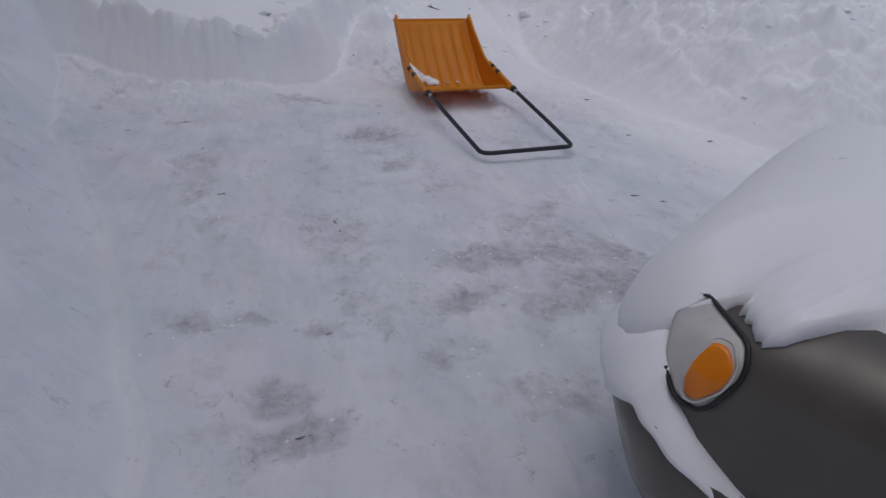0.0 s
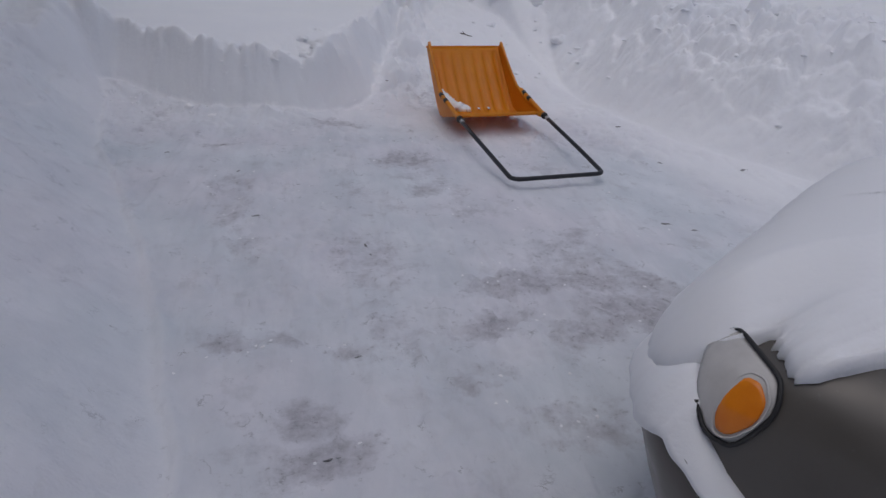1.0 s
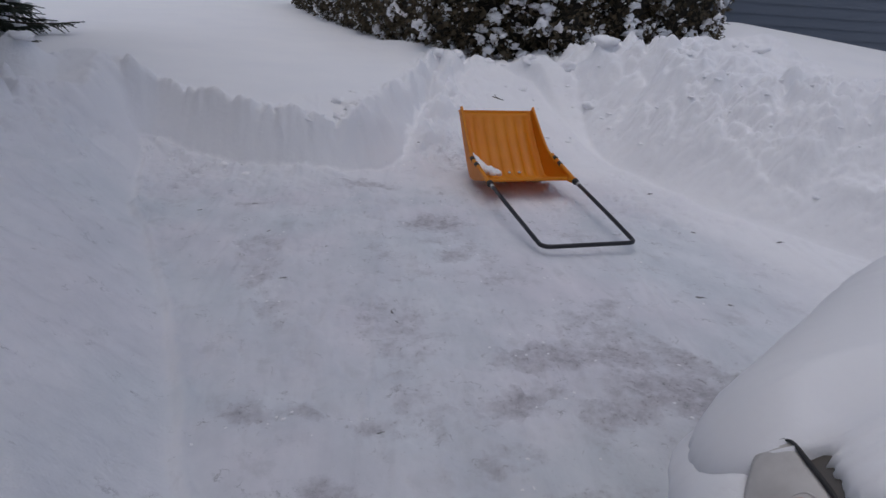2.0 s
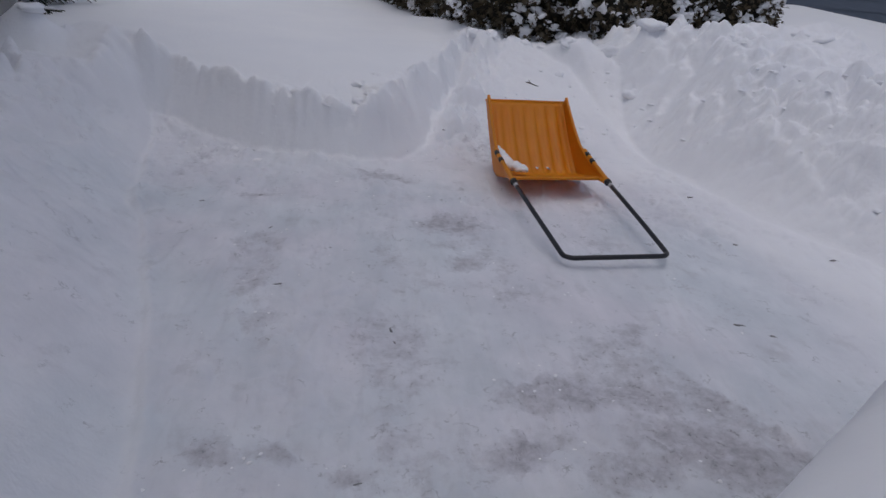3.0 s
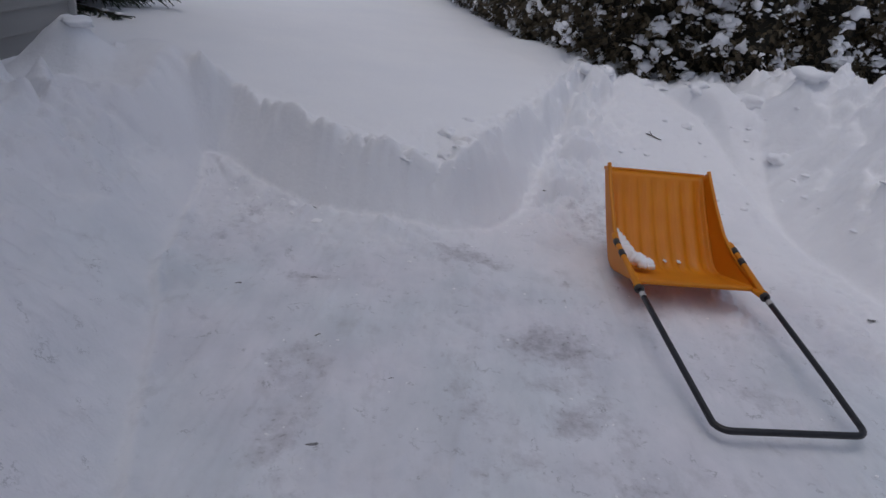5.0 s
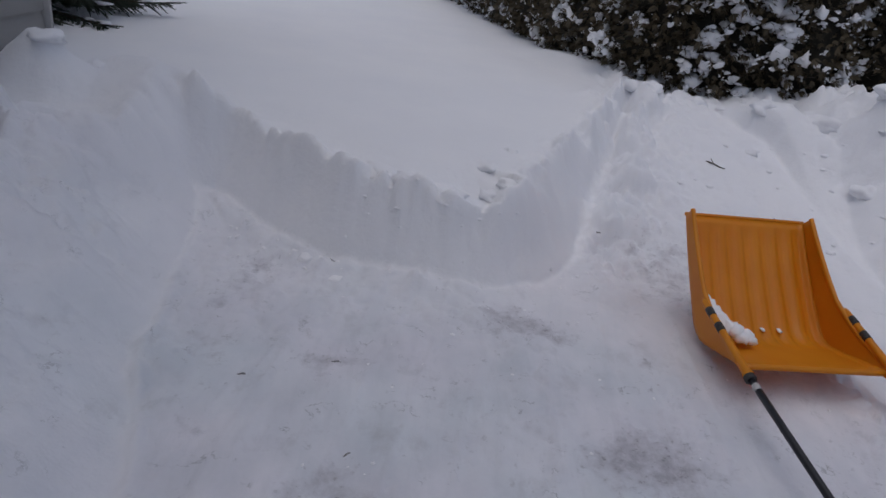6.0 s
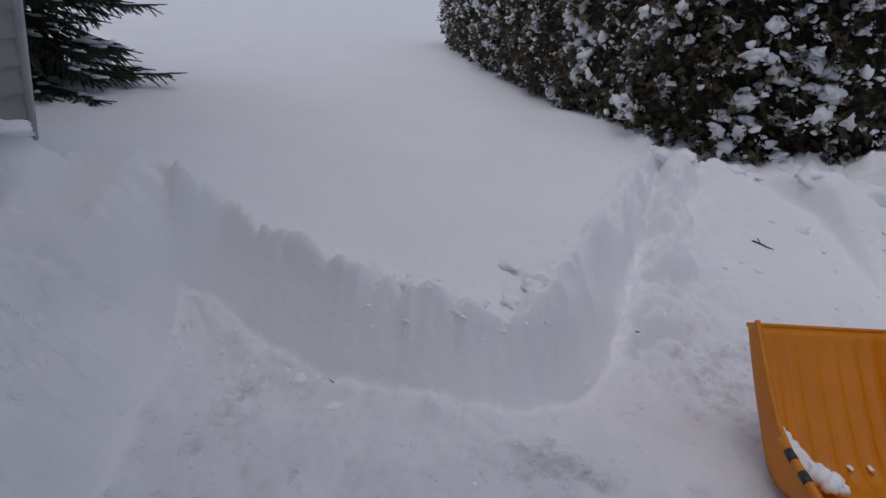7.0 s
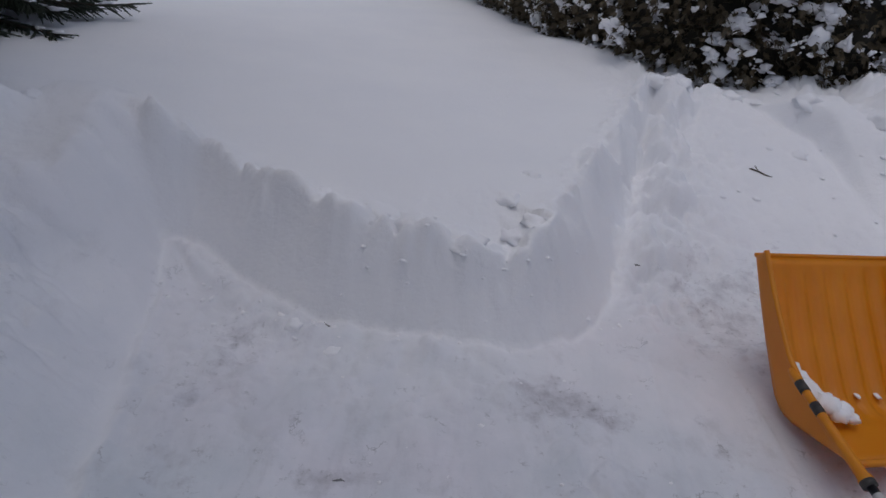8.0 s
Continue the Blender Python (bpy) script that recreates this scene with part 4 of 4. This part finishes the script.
def bumper_snow():
    """Snow lying on the ledge of the bumper, ragged along its lower edge."""
    rows, ncross = [], 12
    qs = np.linspace(-0.50, 0.70, 200)
    for q in qs:
        fade = min(1.0, (qs[-1] - q) / 0.22)
        wob = noise.noise(Vector((q * 9, 1.3, 0))) + 0.6 * noise.noise(Vector((q * 31, 4.3, 0)))
        top = bumper_top(q)
        width = float(np.interp(q, [-0.5, 0.0, 0.2, 0.34, 0.45, 0.56], [0.035, 0.04, 0.052, 0.074, 0.066, 0.05])) * (1 + 0.22 * wob) * (0.3 + 0.7 * fade)
        tall = float(np.interp(q, [-0.5, 0.05, 0.20, 0.27, 0.315, 0.37, 0.56], [0.02, 0.02, 0.035, 0.085, 0.07, 0.040, 0.030])) * (1 + 0.2 * wob) * fade**0.5
        drop = float(np.interp(q, [0.1, 0.2, 0.3, 0.45, 0.56], [0.04, 0.07, 0.04, 0.02, 0.03]))
        row = [skin_level(q, top + tall * (1 - c**2.4) - drop * c**2 * (1 + 0.4 * wob) - 0.012, width * c - 0.015) for c in (k / (ncross - 1) for k in range(ncross))]
        row.append(skin_level(q, top - drop - 0.04, width * 0.8 - 0.02))
        rows.append(row)
    verts = [p for row in rows for p in row]
    ob = tagged(solid("settled_snow", verts, grid_faces(len(rows), ncross + 1), POWDER), "strip of snow lying along the car's bumper", "snow")
    ob.matrix_world = CAR


bumper_snow()

# ---- loose snow ----


def clumps():
    """Broken blocks of snow along the cut edge and on the heaps."""
    spots = [(-0.22, 5.22, 0.09), (-0.08, 5.17, 0.08), (0.10, 5.12, 0.09), (0.42, 5.26, 0.06), (0.34, 5.20, 0.05), (0.33, 5.42, 0.05), (0.46, 5.70, 0.05), (-0.62, 5.44, 0.06), (-0.47, 5.34, 0.05),
             (-1.78, 5.66, 0.05), (-1.95, 5.52, 0.08), (1.50, 7.25, 0.09), (1.70, 7.35, 0.08), (2.05, 7.30, 0.09), (2.40, 6.95, 0.10), (2.75, 6.70, 0.12), (3.05, 6.55, 0.13), (3.25, 6.35, 0.10),
             (3.55, 5.95, 0.12), (3.75, 5.85, 0.09), (4.05, 5.80, 0.10), (4.15, 5.62, 0.09), (2.25, 6.60, 0.06), (2.80, 6.10, 0.07), (-0.53, 4.95, 0.045), (-0.36, 4.84, 0.03)]
    for k, (x, y, r) in enumerate(spots):
        z = height_at(x, y)
        turn = random.uniform(0, 6)
        v, f = blob(r * random.uniform(0.8, 1.3), r * random.uniform(0.7, 1.0), r * random.uniform(0.4, 0.7), k * 1.7, 0.5, 3, -0.8)
        c, s = math.cos(turn), math.sin(turn)
        tagged(solid("snow_clump", [(x + c * p.x - s * p.y, y + s * p.x + c * p.y, z + p.z - 0.25 * r) for p in v], f, POWDER), "broken lump of packed snow on the bank", "snow clump", "snow clumps on the banks")


clumps()


def crumbs(name, label, count, where, size, mat, seed):
    """Many small bits of snow or grit lying on the ground, as one object."""
    rng = random.Random(seed)
    pieces = []
    pts = [where(rng) for _ in range(count)]
    hz = ground_height(np.array([p[0] for p in pts]), np.array([p[1] for p in pts]))[0]
    for k, ((x, y), z) in enumerate(zip(pts, hz)):
        r = rng.uniform(*size)
        v, f = blob(r * rng.uniform(0.7, 1.6), r * rng.uniform(0.7, 1.2), r * rng.uniform(0.3, 0.6), k * 0.37 + seed, 0.5, 2 if r > 0.02 else 1, -0.6)
        a = rng.uniform(0, 6.3)
        c, s = math.cos(a), math.sin(a)
        pieces.append(([(x + c * p.x - s * p.y, y + s * p.x + c * p.y, z + p.z) for p in v], f))
    v, f = joined(pieces)
    return tagged(solid(name, v, f, mat), label, "snow", kind="stuff")


def on_floor(rng):
    if rng.random() < 0.6:
        w = rng.choice(WORN)
        return w[0] + rng.gauss(0, w[2] * 0.7), w[1] + rng.gauss(0, w[3] * 0.7)
    return rng.uniform(-0.5, 2.2), rng.uniform(0.9, 4.9)


def on_heap(rng):
    t = rng.random()
    return (2.0 + 2.4 * t + rng.gauss(0, 0.45), 6.7 - 3.0 * t + rng.gauss(0, 0.6))


def on_foot(rng):
    t = rng.random()
    return (-1.05 + 1.9 * t + rng.gauss(0, 0.05), 5.15 - 0.2 * math.sin(t * 3) + 0.1 * t + rng.gauss(0, 0.07))


crumbs("snow_crumbs", "small crumbs of snow on the scraped floor", 120, on_floor, (0.003, 0.009), POWDER, 3)
crumbs("loose_snow", "loose rubble of snow on the shovelled heap", 90, on_heap, (0.010, 0.028), POWDER, 4)
crumbs("foot_rubble", "snow rubble at the foot of the cut", 60, on_foot, (0.006, 0.016), POWDER, 5)


def twig_thing(x, y, length, turn, label):
    z = height_at(x, y) + 0.008
    c, s = math.cos(turn), math.sin(turn)
    pts = [(x + c * length * (k / 4 - 0.5), y + s * length * (k / 4 - 0.5), z + 0.008 * math.sin(k * 1.3)) for k in range(5)]
    v, f = tube(pts, 0.005, 6, taper=[0.003, 0.006, 0.006, 0.005, 0.002])
    v2, f2 = tube([pts[2], (pts[2][0] + 0.03 * s, pts[2][1] + 0.03 * c, z + 0.03)], 0.003, 5)
    v3, f3 = joined([(v, f), (v2, f2)])
    return tagged(solid("twig", v3, f3, TWIG), label, "twig")


twig_thing(1.46, 7.27, 0.09, 0.3, "small dark twig on the snow crest")
twig_thing(1.93, 6.42, 0.16, -0.7, "thin twig lying on the shovelled snow")


def chips():
    """Dark slivers of dirty ice left on the scraped floor."""
    spots = [(2.58, 4.30, 0.06, -0.2), (2.50, 3.60, 0.05, -0.5), (2.98, 3.36, 0.05, -0.1), (2.06, 2.72, 0.05, -0.4), (2.16, 2.62, 0.04, -0.5), (-0.15, 3.70, 0.035, 0.9), (-0.58, 4.05, 0.03, 0.3), (0.16, 1.30, 0.034, 0.1), (0.44, 2.66, 0.035, 1.7), (0.45, 2.56, 0.03, 1.9), (-0.05, 3.05, 0.04, 0.2), (0.17, 3.45, 0.022, 0.4), (-0.40, 4.98, 0.05, -0.6), (1.02, 5.62, 0.05, -0.5), (0.30, 1.78, 0.03, 0.2), (-0.26, 4.20, 0.04, 0.1)]
    for k, (x, y, r, a) in enumerate(spots):
        r *= 0.5
        v, f = blob(r, r * 0.30, r * 0.18, k * 2.3, 1.0, 2, -0.6)
        c, sn = math.cos(a), math.sin(a)
        z = height_at(x, y) - 0.001
        tagged(solid("ice_chip", [(x + c * p.x - sn * p.y, y + sn * p.x + c * p.y, z + p.z) for p in v], f, CHIP), "dark sliver of dirty ice on the scraped snow", "ice chip", "ice chips on the floor")


chips()

# ---- cedar hedge ----


def spray(rng, size):
    """A flat fan of scaly cedar foliage, hanging outward."""
    v, f = [], []
    arms = rng.randint(6, 8)
    for k in range(arms):
        q = (k + 0.5) / arms
        a = (q - 0.5) * 2.2 + rng.uniform(-0.15, 0.15)
        ln = size * (1 - 0.55 * abs(q - 0.5) * 2) * rng.uniform(0.8, 1.15)
        w = ln * rng.uniform(0.09, 0.15)
        dx, dy = math.sin(a), math.cos(a)
        bend = rng.uniform(-0.15, 0.1) * ln
        b = len(v)
        o = Vector((0, 0.12 * size, 0))
        v += [o, o + Vector((dx * ln * 0.55 - dy * w, dy * ln * 0.55 + dx * w, bend * 0.4)), o + Vector((dx * ln, dy * ln, bend)), o + Vector((dx * ln * 0.55 + dy * w, dy * ln * 0.55 - dx * w, bend * 0.4 + 0.004))]
        f.append((b, b + 1, b + 2, b + 3))
    return v, f


def cedar(seed, radius=0.80, high=2.5):
    rng = random.Random(seed)
    shrub = tagged(new("cedar_shrub"), "dense brown-green cedar loaded with clumps of snow, part of the hedge", "shrub", "cedars of the hedge")

    def shape(a, h):
        n = noise.noise(Vector((math.cos(a) * 1.6, math.sin(a) * 1.6, h * 1.4 + seed * 7))) + 0.5 * noise.noise(Vector((math.cos(a) * 4, math.sin(a) * 4, h * 4 + seed * 3)))
        return radius * (1 + 0.22 * n) * min(1.0, 0.80 + 0.5 * h) * (1 - 0.55 * max(0.0, (h - 1.5) / (high - 1.5)) ** 2)

    v, f = tube([(0, 0, -0.2 + 0.4 * k) for k in range(7)], 0.06, 8, taper=[0.09, 0.085, 0.08, 0.07, 0.055, 0.04, 0.02])
    solid("trunk", v, f, BARK, shrub)
    # added solid core: blocks light and paints the inner shade near-black
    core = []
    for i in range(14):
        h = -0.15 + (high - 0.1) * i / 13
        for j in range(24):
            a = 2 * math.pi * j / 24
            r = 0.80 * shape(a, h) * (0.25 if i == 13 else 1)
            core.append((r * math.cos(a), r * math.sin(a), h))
    solid("thicket", core, [(i * 24 + j, i * 24 + (j + 1) % 24, (i + 1) * 24 + (j + 1) % 24, (i + 1) * 24 + j) for i in range(13) for j in range(24)] + [tuple(13 * 24 + j for j in range(24))], CEDAR_SHADE, shrub, "near-black core standing in for the shade inside the shrub")
    pieces, lumps_ = [], []
    for k in range(5200):
        a, h = rng.uniform(0, 2 * math.pi), high * rng.random() ** 1.05 - 0.05
        r = shape(a, h) * rng.uniform(0.80, 1.05) * (1 + 0.06 * noise.noise(Vector((a * 5, h * 7, seed))))
        v, f = spray(rng, rng.uniform(0.045, 0.10))
        m = Matrix.Translation((r * math.cos(a), r * math.sin(a), h)) @ Matrix.Rotation(a - math.pi / 2 + rng.uniform(-0.7, 0.7), 4, "Z") @ Matrix.Rotation(rng.uniform(-1.2, 0.25), 4, "X") @ Matrix.Rotation(rng.uniform(-1.2, 1.2), 4, "Y")
        pieces.append(([m @ p for p in v], f))
    v, f = joined(pieces)
    tagged(solid("foliage", v, f, CEDAR, shrub, "scaly brown-green foliage", False), kind="stuff")
    for k in range(700):
        a, h = rng.uniform(0, 2 * math.pi), high * rng.random() ** 0.9
        big = rng.random() ** 3.2
        r = shape(a, h) * rng.uniform(0.92, 1.05)
        s = 0.010 + 0.058 * big
        b, f = blob(s * rng.uniform(0.8, 1.5), s * rng.uniform(0.6, 1.0), s * rng.uniform(0.5, 1.2), k * 0.61 + seed, 1.1, 2 if s > 0.03 else 1, -0.8)
        m = Matrix.Translation((r * math.cos(a), r * math.sin(a), h)) @ Matrix.Rotation(a - math.pi / 2, 4, "Z") @ Matrix.Rotation(rng.uniform(-0.9, 0.2), 4, "X") @ Matrix.Rotation(rng.uniform(-0.6, 0.6), 4, "Y")
        lumps_.append(([m @ p for p in b], f))
        for _ in range(rng.randint(2, 6)):
            s2 = s * rng.uniform(0.35, 0.7)
            off = Vector((rng.gauss(0, s * 1.3), rng.uniform(-0.2, 0.5) * s, rng.gauss(-0.4 * s, s)))
            b, f = blob(s2 * rng.uniform(0.8, 1.8), s2 * 0.8, s2 * rng.uniform(0.6, 1.2), k + 0.3, 0.9, 1, -0.8)
            lumps_.append(([m @ (p + off) for p in b], f))
    v, f = joined(lumps_)
    tagged(solid("snow_load", v, f, POWDER, shrub, "clumps of snow caught in the foliage"), kind="stuff")
    return shrub


# the foot of the hedge's face, then the centres set back from it
FACE = [(4.9, 8.1), (4.0, 7.95), (3.15, 7.75), (2.35, 7.75), (1.78, 8.15), (1.52, 8.75), (1.34, 9.45), (1.18, 10.2), (1.0, 11.0), (0.82, 11.8), (0.66, 12.6), (0.5, 13.5), (0.33, 14.5), (0.15, 15.6), (-0.02, 16.8), (-0.2, 18.1)]
kinds = []
for k, (x, y) in enumerate(FACE):
    a, b = Vector(FACE[max(k - 1, 0)]), Vector(FACE[min(k + 1, len(FACE) - 1)])
    d = (b - a).normalized()
    c = Vector((x, y)) + Vector((d.y, -d.x)) * 0.74
    here = pose(c.x, c.y, 0.46, 0, 0, 77 * k)
    if k < 5:
        s = cedar(k + 1)
        s.matrix_world = here
        kinds.append(s)
    else:
        copy_thing(kinds[(k * 2) % 5], here)

# ---- spruce beside the building ----


def spruce(x, y, seed=5):
    rng = random.Random(seed)
    tree = tagged(new("spruce"), "dark spruce with snow-laden drooping boughs beside the building", "tree")
    base = height_at(x, y) - 0.15
    v, f = tube([(x, y, base + 0.75 * k) for k in range(9)], 0.1, 10, taper=[0.13, 0.12, 0.11, 0.095, 0.08, 0.065, 0.05, 0.035, 0.012])
    solid("trunk", v, f, BARK, tree)
    wood, needles, load = [], [], []

    def shoot(p, d, ln):
        """One needled shoot: a stem with bristling needles."""
        d = d.normalized()
        e = d.orthogonal().normalized()
        g = d.cross(e)
        n = max(10, int(ln * 190))
        for k in range(n):
            q = (k + rng.random()) / n
            a = rng.uniform(0, 2 * math.pi)
            out = (math.cos(a) * e + math.sin(a) * g) * 0.75 + d * 0.75
            s = p + d * ln * q
            tip = s + out.normalized() * rng.uniform(0.016, 0.026)
            w = d.cross(out).normalized() * 0.0036
            needles.append(([s - w, s + w, tip], [(0, 1, 2)]))
        v, f = tube([p, p + d * ln], 0.006, 5, taper=[0.008, 0.004])
        needles.append((v, f))

    levels = 26
    for i in range(levels):
        h = 0.10 + 5.2 * (i / levels) ** 1.35
        reach = 1.36 * (1 - h / 6.2) * rng.uniform(0.85, 1.1)
        for j in range(11 if i < 12 else 6):
            a = 2 * math.pi * (j + rng.random() * 0.7) / 11 + i * 0.7
            if i >= 12:
                a = rng.uniform(0, 2 * math.pi)
            fine = math.cos(a + 0.5) > -0.35 and i < 13
            ln = reach * rng.uniform(0.75, 1.05)
            pts, p, tilt = [], Vector((x, y, base + 0.3 + h)), rng.uniform(-0.55, -0.15)
            for k in range(8):
                pts.append(p.copy())
                up = tilt + 0.35 * (k / 7) ** 2
                p = p + ln / 7 * Vector((math.cos(a) * math.cos(up), math.sin(a) * math.cos(up), math.sin(up)))
                a += rng.uniform(-0.06, 0.06)
            floor_z = base + 0.19
            pts = [Vector((q.x, q.y, max(q.z, floor_z))) for q in pts]
            wood.append(tube(pts, 0.01, 5, taper=[0.02 - 0.002 * k for k in range(8)]))
            for k in range(2, 8):
                along = (pts[min(k + 1, 7)] - pts[k - 1]).normalized()
                sidew = along.cross(Vector((0, 0, 1))).normalized()
                for s in (-1, 1):
                    for rep in range(7 if fine else 2):
                        start = pts[k] - along * rng.uniform(0, ln / 7)
                        d = along * rng.uniform(0.6, 1.1) + sidew * s * rng.uniform(0.4, 0.9) + Vector((0, 0, rng.uniform(-0.9, 0.05)))
                        shoot(start, d, rng.uniform(0.10, 0.24) * (1.15 - 0.06 * k) * (1.0 if fine else 1.7))
                if rng.random() < 0.45:
                    r = rng.uniform(0.015, 0.045)
                    b, f = blob(r * 2.2, r * 1.1, r * 0.5, k + i * 9.1 + j, 1.0, 2, -0.5)
                    m = Matrix.Translation(pts[k] + Vector((0, 0, 0.02))) @ Matrix.Rotation(a, 4, "Z")
                    load.append(([m @ q for q in b], f))
            shoot(pts[-1], pts[-1] - pts[-2], 0.16)
    v, f = joined(wood)
    tagged(solid("bough", v, f, BARK, tree), kind="stuff")
    v, f = joined(needles)
    tagged(solid("needles", v, f, SPRUCE, tree, "dark green needled shoots", False), kind="stuff")
    v, f = joined(load)
    tagged(solid("snow_load", v, f, POWDER, tree, "snow lying on the boughs"), kind="stuff")
    return tree


spruce(-3.85, 8.45)
